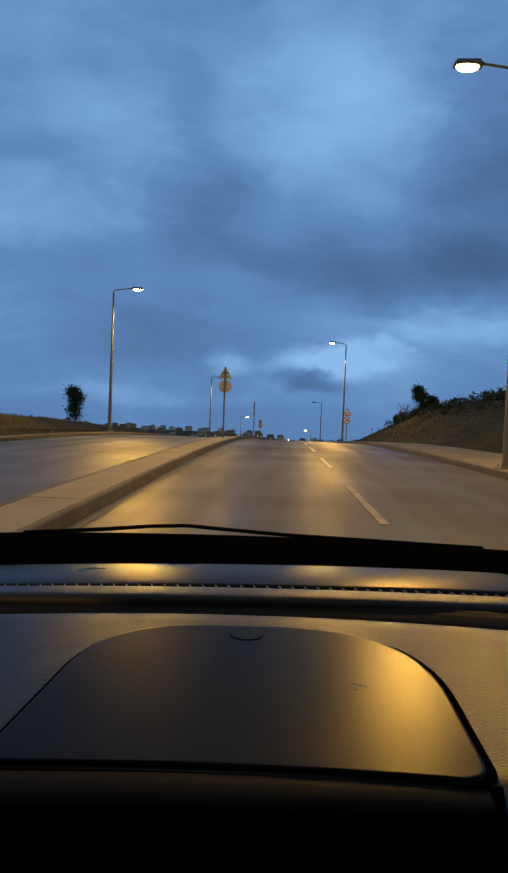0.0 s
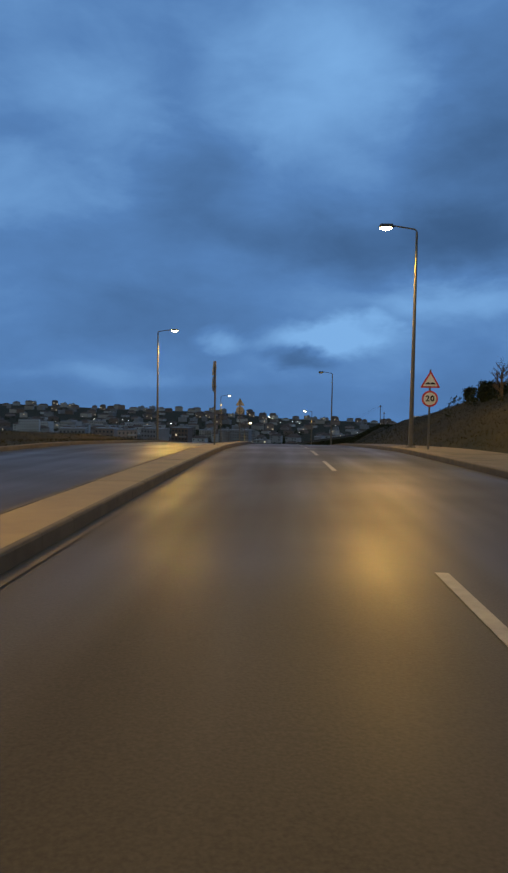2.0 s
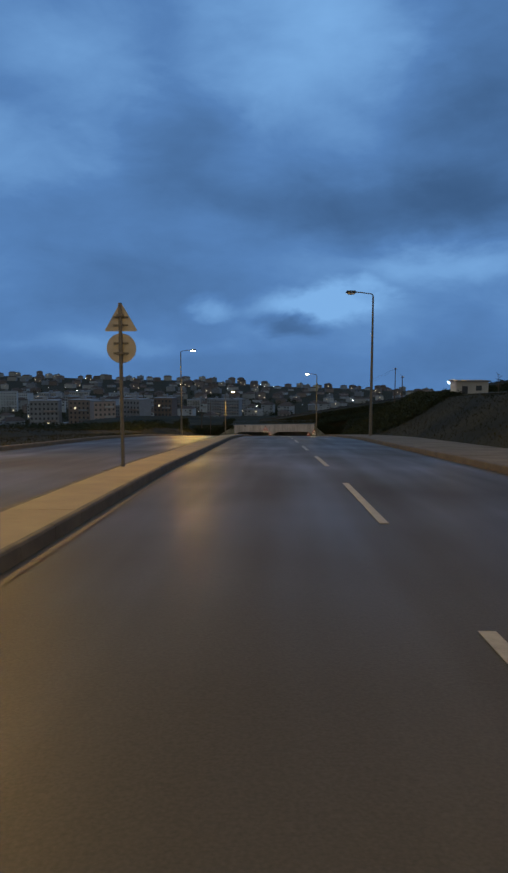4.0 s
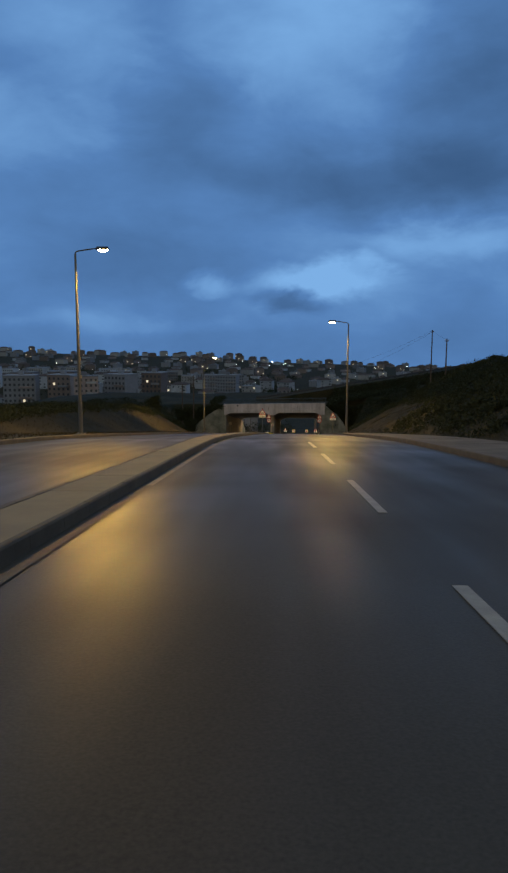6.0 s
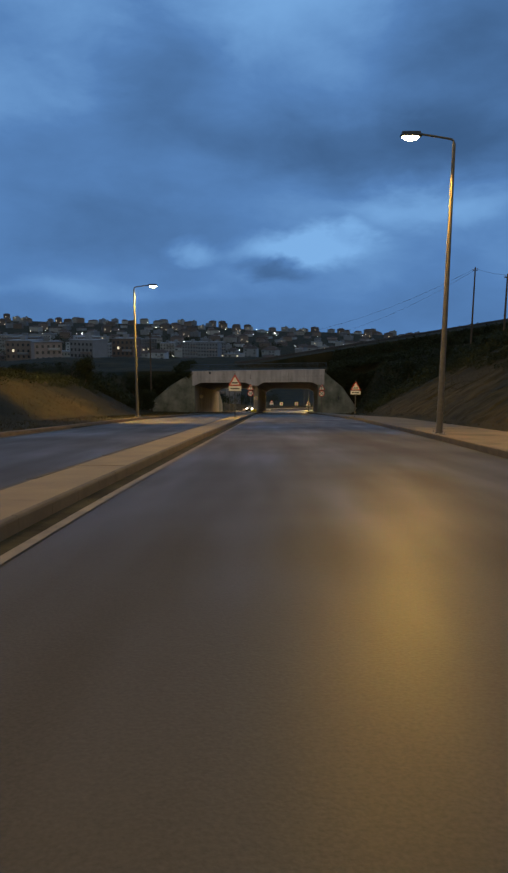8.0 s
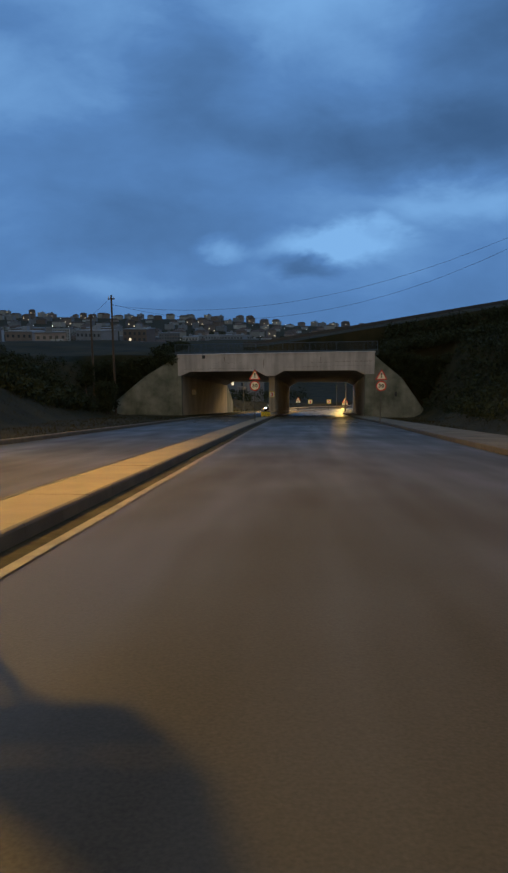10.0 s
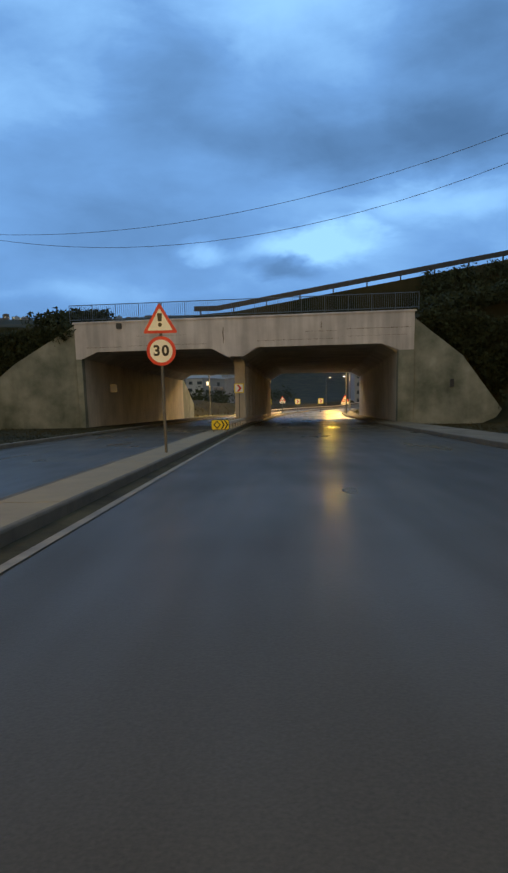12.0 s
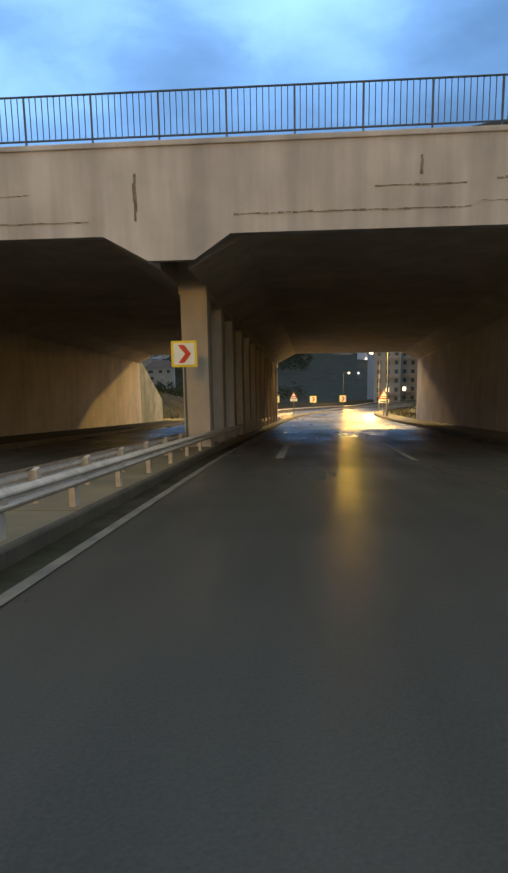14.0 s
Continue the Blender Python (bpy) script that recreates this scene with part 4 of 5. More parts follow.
# bare earth on the lower face of the cut bank
def bare_face(Y, K):
    top = 0.34 + 0.13 * np.sin(Y * 0.37) + 0.09 * np.sin(Y * 1.13 + 1.0) + 0.05 * np.sin(Y * 2.9)
    top = top * np.minimum(np.clip((Y - 168) / 18, 0, 1), np.clip((250 - Y) / 16, 0, 1)) + 0.02
    X = line(Y) + np.interp(Y, (212, 256), (8.0, 13.2)) + 0.35 + 1.75 * bank_height(Y) * top * K
    rough = 0.07 * np.sin(X * 3.1 + Y * 0.9) * np.sin(Y * 1.7 - X) + 0.04 * np.sin(Y * 4.3 + X * 2.0)
    return X, ground_level(X, Y) + (0.13 + rough) * np.clip(np.minimum(K, 1 - K) * 5, 0, 1) - 0.05


Y, K = np.meshgrid(np.arange(168.0, 250.5, 0.5), np.linspace(0, 1, 22), indexing="ij")
X, Z = bare_face(Y, K)
idx = np.arange(Y.size).reshape(Y.shape)
me = bpy.data.meshes.new("bare_earth")
me.from_pydata(np.stack([X, Y, Z], -1).reshape(-1, 3).tolist(), [], np.stack([idx[:-1, :-1], idx[:-1, 1:], idx[1:, 1:], idx[1:, :-1]], -1).reshape(-1, 4).tolist())
me.materials.append(EARTH)
tagged(new("bare_earth", me), "bare yellow earth on the face of the cut bank", "earth", kind="structure")

# ---- plants ----
def branches(rng, h, r, n, spread, levels):
    """Rods for a trunk and its limbs, and the tips where leaves gather."""
    bms, tips = [], []
    p, d = Vector((0, 0, -0.3)), Vector((0, 0, 1))
    pts = []
    k = 6
    for i in range(k):
        q = p + (d + Vector((rng.uniform(-.12, .12), rng.uniform(-.12, .12), 0))) * (h + 0.3) / k
        ra, rb = r * (1 - i / (k + 0.5)), r * (1 - (i + 1) / (k + 0.5))
        bms.append(rod(p, q, ra, rb, 8))
        pts.append((q.copy(), rb))
        p = q
    tips.append(p)
    for i in range(n):
        q, rr = pts[rng.randrange(1, k)]
        a = rng.uniform(0, 2 * math.pi)
        way = Vector((math.cos(a), math.sin(a), rng.uniform(0.3, 1.0))).normalized()
        ln = h * spread * rng.uniform(0.6, 1.1)
        mid = q + way * ln * 0.5 + Vector((0, 0, 0.04 * h))
        end = mid + (way + Vector((rng.uniform(-.4, .4), rng.uniform(-.4, .4), 0.35))).normalized() * ln * 0.5
        bms += [rod(q, mid, rr * 0.55, rr * 0.35, 5), rod(mid, end, rr * 0.35, rr * 0.1, 5)]
        tips += [mid, end]
        for _ in range(levels):
            w2 = (way + Vector((rng.uniform(-.9, .9), rng.uniform(-.9, .9), rng.uniform(-.2, .6)))).normalized()
            e2 = mid + w2 * ln * 0.45
            bms.append(rod(mid, e2, rr * 0.25, rr * 0.06, 4))
            tips.append(e2)
    return joined(*bms), tips


def foliage(rng, tips, per, size, reach):
    bm = bmesh.new()
    for t in tips:
        for _ in range(per):
            c = t + Vector((rng.gauss(0, reach), rng.gauss(0, reach), rng.gauss(0, reach * 0.8)))
            m = Matrix.Translation(c) @ Euler((rng.uniform(0, 6.3), rng.uniform(0, 6.3), rng.uniform(0, 6.3))).to_matrix().to_4x4()
            s = size * rng.uniform(0.6, 1.4)
            vs = [bm.verts.new(m @ Vector(p)) for p in ((-s, 0, 0), (0, -s * 0.45, 0.05 * s), (s, 0, 0), (0, s * 0.45, 0.05 * s))]
            bm.faces.new(vs)
    return bm


def tree(seed, x, y, h, leafy, label, spread=0.32, sink=0.0, lean=1.0):
    rng = random.Random(seed)
    t = thing("tree", label, "tree", Matrix.Translation((x, y, float(ground_level(x, y)) - 0.1 - sink)))
    wood, tips = branches(rng, h * 0.85, 0.018 * h + 0.05, 12 if leafy else 18, spread, 2 if leafy else 4)
    part("trunk", wood, BARK, t)
    if leafy:
        part("crown", foliage(rng, [p for p in tips if p.z > h * 0.22], 110, 0.06 + 0.008 * h, 0.055 * h + 0.1), LEAF, t)
    return t


tree(3, 12.9, 72.0, 2.5, True, "dark leafy tree on top of the grassy bank")
tree(4, 14.4, 73.5, 1.8, True, "smaller dark leafy tree on the bank")
tree(5, 11.8, 78.0, 2.6, False, "bare shrub on the grassy bank")
tree(6, 18.5, 92.0, 2.6, False, "bare shrub on the crest of the bank")
tree(16, 20.5, 60.0, 2.4, True, "low dark bush on the crest of the bank")
for k, (x, y, h, leafy) in enumerate(((12.6, 84.0, 0.8, True), (13.6, 87.0, 1.0, True), (14.8, 84.5, 1.2, True), (13.4, 91.0, 0.8, True),
                                       (15.4, 90.0, 1.1, True), (16.5, 94.0, 1.1, True))):
    tree(40 + k, x, y, h, leafy, "low dark bush among others on the bank", 0.5)
for k, (x, y, h) in enumerate(((13.8, 85.5, 2.6), (14.9, 88.0, 3.0), (15.8, 92.0, 2.8), (14.4, 82.0, 2.4), (13.2, 83.0, 2.2))):
    tree(50 + k, x, y, h, False, "bare twiggy shrub among dark bushes", 0.36)
tree(17, 17.0, 88.0, 2.2, True, "low dark bush on the crest of the bank")
tree(7, -19.0, 60.0, 3.2, True, "small dark cypress standing alone on the verge", 0.12)
tree(8, -24.5, 236.0, 4.5, False, "tall bare tree on the verge")
tree(9, -28.0, 244.0, 4.0, False, "bare tree beside another on the verge")
tree(10, -22.0, 232.0, 3.6, True, "dark bushy tree beside the wing wall")
tree(11, -26.0, 244.0, 4.4, True, "dark bushy tree beside the wing wall")
tree(12, -18.5, 256.0, 2.8, True, "dark bush beside the wing wall")
tree(21, -18.9, 258.6, 3.0, True, "dark bush in front of the wooden poles")
tree(22, -21.4, 259.2, 2.8, True, "dark bush in front of the wooden poles")
tree(18, -31.0, 226.0, 2.4, True, "dark bushy tree on the bank")
tree(19, -36.0, 250.0, 3.0, True, "dark bushy tree on the bank")
tree(13, 25.0, 150.0, 3.2, True, "dark tree on the crest of the bank")
tree(14, 31.0, 178.0, 3.0, False, "bare shrub on the crest of the bank")
tree(15, 20.0, 252.0, 3.2, True, "dark bush on the slope beside the wing wall")
tree(20, 24.0, 246.0, 3.6, True, "dark bush on the slope beside the wing wall")


def scatter(name, label, category, n, region, size, mat, seed, blades, leaf=0.15):
    """Many small leaves or blades rooted on the ground, in one mesh."""
    rng = np.random.default_rng(seed)
    x, y, *z = region(rng, n)
    z = z[0] if z else ground_level(x, y)
    verts = np.empty((n, blades * 3, 3))
    crown = size * rng.uniform(0.6, 1.3, n)
    for k in range(blades):
        if blades > 3:
            # leaves thrown round a crown
            way = rng.normal(0, 1, (n, 3))
            way /= np.linalg.norm(way, axis=1)[:, None]
            c = np.stack([x, y, z + crown * 0.75], -1) + way * (crown * rng.uniform(0.35, 1.0, n))[:, None] * np.array([0.8, 0.8, 0.85])
            for j in range(3):
                verts[:, 3 * k + j] = c + rng.normal(0, leaf, (n, 3)) * crown[:, None]
            continue
        a = rng.uniform(0, 2 * np.pi, n)
        s = size * rng.uniform(0.5, 1.5, n)
        off = rng.normal(0, 0.14, (n, 2)) * s[:, None]
        cx, cy, cz = x + off[:, 0], y + off[:, 1], z - 0.03
        w = s * 0.10
        verts[:, 3 * k] = np.stack([cx - w * np.cos(a), cy - w * np.sin(a), cz], -1)
        verts[:, 3 * k + 1] = np.stack([cx + w * np.cos(a), cy + w * np.sin(a), cz], -1)
        verts[:, 3 * k + 2] = np.stack([cx + rng.normal(0, 0.35, n) * s, cy + rng.normal(0, 0.35, n) * s, cz + s], -1)
    me = bpy.data.meshes.new(name)
    me.from_pydata(verts.reshape(-1, 3).tolist(), [], np.arange(n * blades * 3).reshape(-1, 3).tolist())
    me.materials.append(mat)
    return tagged(new(name, me), label, category, kind="stuff")


def bank_right(rng, n):
    y = rng.uniform(-5, 262, n)
    return line(y) + 8.2 + rng.beta(1, 1.6, n) * 22, y


def verge_left(rng, n):
    y = rng.uniform(0, 262, n)
    return line(y) - 10.2 - rng.beta(1, 1.8, n) * 26, y


def far_bank(rng, n):
    y = rng.uniform(304, 420, n)
    s = rng.integers(0, 2, n) * 2 - 1
    return line(y) + np.where(s > 0, 8.4, -13.2) + s * rng.beta(1, 1.5, n) * 20, y


scatter("grass_right", "thin dry grass on the cut bank", "grass", 60000, bank_right, 0.11, GRASS, 1, 3)
scatter("grass_left", "rough dry grass and weeds on the verge", "grass", 50000, verge_left, 0.11, GRASS, 2, 3)
scatter("grass_beyond", "rough grass beyond the underpass", "grass", 4000, far_bank, 0.3, GRASS, 3, 3)


def valley(rng, n):
    y = rng.uniform(300, 1100, n)
    x = rng.uniform(-0.45, 0.42, n) * y
    mid = line(np.minimum(y, 519))
    x = np.where(np.abs(x - mid) < 55, mid + np.where(x > mid, 58, -58) + rng.uniform(-8, 20, n) * np.sign(x - mid), x)
    grove = np.sin(x / 37.0) * np.sin(y / 53.0 + x / 90.0)
    x = x + 12 * grove
    y = np.where((y > 500) & (y < 660) & (x > -14) & (x < 80), y + 240, y)
    return x, y


scatter("woods", "dark trees scattered over the valley and between houses", "woods", 3000, valley, 3.2, LEAF, 5, 56, 0.10)


def hillside(rng, n):
    y = rng.uniform(225, 320, n)
    right = rng.random(n) < 0.65
    return np.where(right, rng.uniform(14, 70, n), rng.uniform(-40, -19, n)), np.where(right, y, 236 + (y - 225) * 0.2)


scatter("scrub", "dark scrub covering the hillside beside the underpass", "scrub", 4200, hillside, 0.75, LEAF, 6, 34)


def cutting(rng, n):
    y = rng.uniform(215, 264, n)
    side = rng.random(n) < 0.55
    return np.where(side, line(y) + np.interp(y, (215, 258), (9.0, 14.5)) + rng.beta(1, 1.3, n) * 24, line(y) - np.interp(y, (215, 240, 258), (21.0, 22.5, 20.5)) - rng.beta(1, 1.3, n) * 22), y


scatter("scrub_cutting", "dark scrub on the banks beside the wing walls", "scrub", 5200, cutting, 0.42, LEAF, 9, 30)


def wing_tops(rng, n):
    y = rng.uniform(265.5, 279, n)
    return np.where(rng.random(n) < 0.25, -13.2 - rng.beta(1, 1.5, n) * 2.6, 9.6 + rng.beta(1, 1.2, n) * 16), y


scatter("scrub_wings", "dense dark bushes behind the wing walls", "scrub", 1500, wing_tops, 0.62, LEAF, 14, 36)


def embankment(rng, n):
    x, k = rng.uniform(11, 76, n), rng.uniform(0.0, 0.93, n)
    top = DECK + 0.28 + 0.165 * (x + 4.2)
    return x, 268.2 + 6.6 * k, top - 6.0 * (1 - k) - 0.1


scatter("scrub_embankment", "dense dark scrub on the slope below the upper road", "scrub", 3600, embankment, 0.6, LEAF, 15, 26)


def wing_slopes(rng, n):
    left = rng.random(n) < 0.6
    u = rng.uniform(0, 1, n)
    x = np.where(left, -13.0 - 11.5 * u, 9.8 + 8.0 * u)
    low = np.where(left, np.interp(-x, (12.6, 16.2, 20.4, 25), (-18.4, -20.6, -24.0, -24.4)), np.interp(x, (9.1, 12.0, 14.6, 18), (-18.4, -20.8, -24.2, -24.4)))
    return x, rng.uniform(264.7, 265.7, n), low + (DECK - low) * rng.uniform(0.1, 0.9, n) - np.where(left, 0.6, 0.0)


scatter("scrub_above_wings", "dark bushes spilling down behind the wing walls", "scrub", 1500, wing_slopes, 0.5, LEAF, 19, 34)


def left_bank(rng, n):
    y = rng.uniform(150, 226, n)
    rise = 1.9 * np.interp(y, (150, 190, 224), (0.5, 2.7, 3.1))
    return line(y) - 13.8 - rise * rng.uniform(0.7, 1.0, n) - rng.exponential(6.0, n), y


scatter("scrub_left_bank", "low dark scrub and weeds on top of the bank", "scrub", 3200, left_bank, 0.34, LEAF, 16, 24)


def grove(rng, n):
    y = rng.uniform(310, 480, n)
    return line(y) - rng.uniform(34, 160, n), y


scatter("grove", "dark grove of trees below the road", "woods", 420, grove, 3.0, LEAF, 17, 150, 0.06)


def town_trees(rng, n):
    y = rng.uniform(425, 490, n)
    x = rng.uniform(-160, -34, n)
    return x + 9 * np.sin(x / 11.0), y


scatter("town_trees", "dark trees in front of the apartment blocks on the near slope", "woods", 240, town_trees, 3.9, LEAF, 23, 120, 0.06)


def kerb_weeds(rng, n):
    y = rng.uniform(-5, 262, n)
    side = rng.random(n)
    u = np.where(side < 0.45, 7.9 + rng.normal(0, 0.16, n), np.where(side < 0.85, LEFT_EDGE - 0.35 - np.abs(rng.normal(0, 0.25, n)), kerb_edge(y) + 0.03))
    return line(y) + u + 0.1 * np.sin(y * 0.8), y


scatter("verge_weeds", "dusty weeds and clods along the edges of the paving", "weeds", 9000, kerb_weeds, 0.10, GRASS, 18, 3)


def crest(rng, n):
    y = np.where(rng.random(n) < 0.6, rng.uniform(30, 92, n), rng.uniform(195, 232, n))
    hr = bank_height(y)
    return line(y) + 8.0 + 1.75 * hr * rng.uniform(0.55, 1.5, n) + rng.exponential(3.0, n), y


scatter("scrub_crest", "low dark scrub along the crest of the cut bank", "scrub", 900, crest, 0.45, LEAF, 10, 34)


def upper_slope(rng, n):
    y = rng.uniform(128, 216, n)
    hr = bank_height(y)
    u = 8.0 + 1.75 * hr * np.maximum(rng.beta(1.7, 1.4, n) * 1.25, np.where(y > 174, 0.42 + 0.3 * rng.random(n), 0.0))
    clump = 1.6 * np.sin(y * 0.9 + 2.0 * np.sin(u * 0.7))
    return line(y) + u + 0.5 * np.cos(y * 1.3), y + clump


scatter("scrub_slope", "dark green scrub over the upper part of the cut bank", "scrub", 9000, upper_slope, 0.30, LEAF, 12, 26)


# ---- the town on the far slope ----
def house(seed, far=False):
    """A plain town block: walls, roof with eaves or parapet, windows, some of them lit."""
    rng = random.Random(seed)
    w, d, floors = rng.uniform(8, 17), rng.uniform(9, 13), rng.choice((2, 2, 3, 3, 4) if not far else (1, 2, 2, 3))
    h = floors * 2.9 + 0.6
    b = thing("house", "", "house", group="houses on the far slope")
    part("wall", box((w, d, h + 4), (0, 0, h / 2 - 2)), WALLS[seed % 5], b)
    if rng.random() < 0.75:
        bm = bmesh.new()
        e, rise = 0.6, rng.uniform(1.8, 3.0)
        base = [bm.verts.new(p) for p in ((-w / 2 - e, -d / 2 - e, h), (w / 2 + e, -d / 2 - e, h), (w / 2 + e, d / 2 + e, h), (-w / 2 - e, d / 2 + e, h))]
        ridge = [bm.verts.new((-w / 2 + 3, 0, h + rise)), bm.verts.new((w / 2 - 3, 0, h + rise))]
        for f in ((0, 1, 5, 4), (1, 2, 5), (2, 3, 4, 5), (3, 0, 4)):
            bm.faces.new([(base + ridge)[i] for i in f])
        bm.faces.new(base[::-1])
        roof = part("roof", bm, ROOF, b)
    else:
        roof = part("roof", joined(box((w + 0.5, d + 0.5, 0.35), (0, 0, h + 0.17)), box((3, 3, 2.0), (w * 0.2, 0, h + 1.2))), WALLS[3], b)
    part("chimney", box((0.7, 0.7, 1.6), (w * 0.25, d * 0.15, h + 1.7)), WALLS[2], roof)
    cols = max(2, int(w / 3.6))
    for f in range(floors):
        for c in range(cols):
            x = (c + 0.5 - cols / 2) * (w / cols) + rng.uniform(-0.3, 0.3)
            lit = rng.random() < 0.03
            if lit or (not far and rng.random() < 0.7):
                part("window", box((rng.choice((1.1, 1.5, 2.0)), 0.12, 1.3), (x, -d / 2 - 0.03, 0.5 + 2.9 * f + 1.3)), WINDOW_LIT if lit else WINDOW_DARK, b)
    if not far:
        for f in range(1, floors):
            if rng.random() < 0.5:
                part("balcony", box((w * rng.uniform(0.25, 0.45), 1.2, 1.0), (rng.choice((-1, 1)) * w * 0.24, -d / 2 - 0.6, 2.9 * f + 0.4)), WALLS[(seed + 1) % 5], b)
    roof_word = "tiled roof" if roof.data.materials[0] is ROOF else "flat roof"
    tone = ("white", "cream", "brick", "grey", "rose")[seed % 5]
    tagged(b, f"{tone} rendered {floors}-storey house with a {roof_word} on the far slope")
    return b


rng = random.Random(21)
near_kinds, far_kinds = [house(k) for k in range(12)], [house(40 + k, True) for k in range(10)]
set_down = set()
for y0, n, reach in ((480, 8, 0.36), (540, 13, 0.37), (600, 17, 0.38), (660, 20, 0.39), (720, 22, 0.40), (790, 24, 0.40), (860, 26, 0.40), (930, 28, 0.40),
                     (1010, 30, 0.40), (1090, 32, 0.40), (1180, 34, 0.40), (1280, 34, 0.40), (1390, 36, 0.40), (1500, 38, 0.40), (1600, 40, 0.40)):
    kinds = near_kinds if y0 < 900 else far_kinds
    for k in range(n):
        y = y0 + rng.uniform(-30, 30)
        x = (-reach + (k + rng.uniform(0.0, 1.0)) * 2 * reach / n) * y0
        if (y < 600 and abs(x - line(min(y, 519.0))) < 30) or (y < 760 and -0.06 < x / (y - 249.0) < 0.24):
            continue
        m = Matrix.Translation((x, y, float(ground_level(x, y)))) @ pose(0, 0, 0, 0, 0, rng.uniform(-40, 40))
        src = kinds[rng.randrange(len(kinds))]
        if src.name in set_down:
            copy_thing(src, m)
        else:
            src.matrix_basis = m
            set_down.add(src.name)
for src in near_kinds + far_kinds:
    if src.name not in set_down:
        src.matrix_basis = Matrix.Translation((-150.0, 640.0 + 20 * len(set_down), float(ground_level(-150.0, 640.0 + 20 * len(set_down)))))
        set_down.add(src.name)


# tall pale blocks beyond the bend
def apartment_block(m, w, d, floors, tone):
    b = thing("apartment_block", "tall pale flat-roofed apartment block beyond the bend of the road", "apartment block", m, "apartment blocks")
    h = floors * 2.9 + 0.8
    part("wall", box((w, d, h + 16), (0, 0, h / 2 - 8)), WALLS[tone], b)
    part("roof", joined(box((w + 0.6, d + 0.6, 0.35), (0, 0, h + 0.17)), box((2.6, 2.6, 2.2), (0, 0, h + 1.3))), WALLS[3], b)
    pr = random.Random(tone + 3)
    cols = int(w / 2.4)
    for f in range(floors):
        for c in range(cols):
            x = (c + 0.5 - cols / 2) * (w / cols)
            part("window", box((1.1, 0.12, 1.3), (x, -d / 2 - 0.03, 2.9 * f + 1.8)), WINDOW_LIT if pr.random() < 0.025 else WINDOW_DARK, b)
        if f % 2:
            part("balcony", box((w * 0.4, 1.1, 1.0), (w * 0.2, -d / 2 - 0.55, 2.9 * f + 0.5)), WALLS[(tone + 1) % 5], b)
    return b


for x, y, w, d, floors, tone, turn in ((33.5, 478.0, 8.5, 10, 6, 3, 6), (41.5, 486.0, 8.0, 10, 7, 3, -8), (50.0, 476.0, 9.0, 10, 6, 4, 10)):
    apartment_block(Matrix.Translation((x, y, float(ground_level(x, y)))) @ pose(0, 0, 0, 0, 0, turn), w, d, floors, tone)


for x, y, w, floors, tone, turn in ((-142.0, 496.0, 17.0, 5, 3, 8), (-121.0, 505.0, 14.0, 5, 2, -12), (-106.0, 492.0, 13.0, 4, 4, 26), (-90.0, 512.0, 15.0, 5, 3, -26),
                                    (-132.0, 540.0, 16.0, 6, 4, 4), (-98.0, 545.0, 12.0, 6, 2, 14), (-74.0, 530.0, 12.0, 5, 2, -9), (-152.0, 530.0, 13.0, 6, 4, 0)):
    b = apartment_block(Matrix.Translation((x, y, -26.0 - 2.9 * floors)) @ pose(0, 0, 0, 0, 0, turn), w, 12, floors, tone)
    tagged(b, "dim flat-roofed apartment block on the near slope of the town")
tb = random.Random(5)
for k in range(16):
    y = tb.uniform(600, 900)
    x = y * (-0.36 + 0.021 * k + tb.uniform(-0.008, 0.008))
    b = apartment_block(Matrix.Translation((x, y, float(ground_level(x, y)) - 1.0)) @ pose(0, 0, 0, 0, 0, tb.uniform(-25, 25)), tb.uniform(14, 22), 12, tb.choice((4, 5, 5, 6, 7)), tb.choice((0, 1, 3, 4, 3)))
    tagged(b, "dim flat-roofed apartment block among the houses on the far slope")


def town_lamp(mat, label):
    s = thing("town_lamp", label, "street lamp", group="lamps of the town")
    part("pole", rod((0, 0, -0.5), (0, 0, 7.0), 0.11, 0.07, 6), DARKSTEEL, s)
    bm = bmesh.new()
    bmesh.ops.create_icosphere(bm, subdivisions=2, radius=0.75, matrix=Matrix.Translation((0, -0.5, 7.0)) @ Matrix.Diagonal((1, 1, 0.75, 1)))
    part("lamp_globe", bm, mat, s, "glowing globe")
    part("bracket", rod((0, 0, 6.9), (0, -0.5, 7.0), 0.05, seg=5), DARKSTEEL, s)
    return s


warm, cool = town_lamp(FAR_GLOW, "distant town street lamp with a warm glow"), town_lamp(FAR_COOL, "distant town street lamp with a white glow")
placed = {"warm": False, "cool": False}
for k in range(170):
    y = rng.uniform(590, 1560)
    x = rng.uniform(-0.36, 0.34) * y
    if abs(x - line(min(y, 519.0))) < 12:
        continue
    key = "cool" if rng.random() < 0.45 else "warm"
    m = Matrix.Translation((x, y - 14, float(ground_level(x, y - 14)))) @ Matrix.Diagonal((*(rng.choice((0.45, 0.55, 0.65, 0.8, 1.1)),) * 3, 1))
    src = cool if key == "cool" else warm
    if placed[key]:
        copy_thing(src, m)
    else:
        src.matrix_basis = m
        placed[key] = True


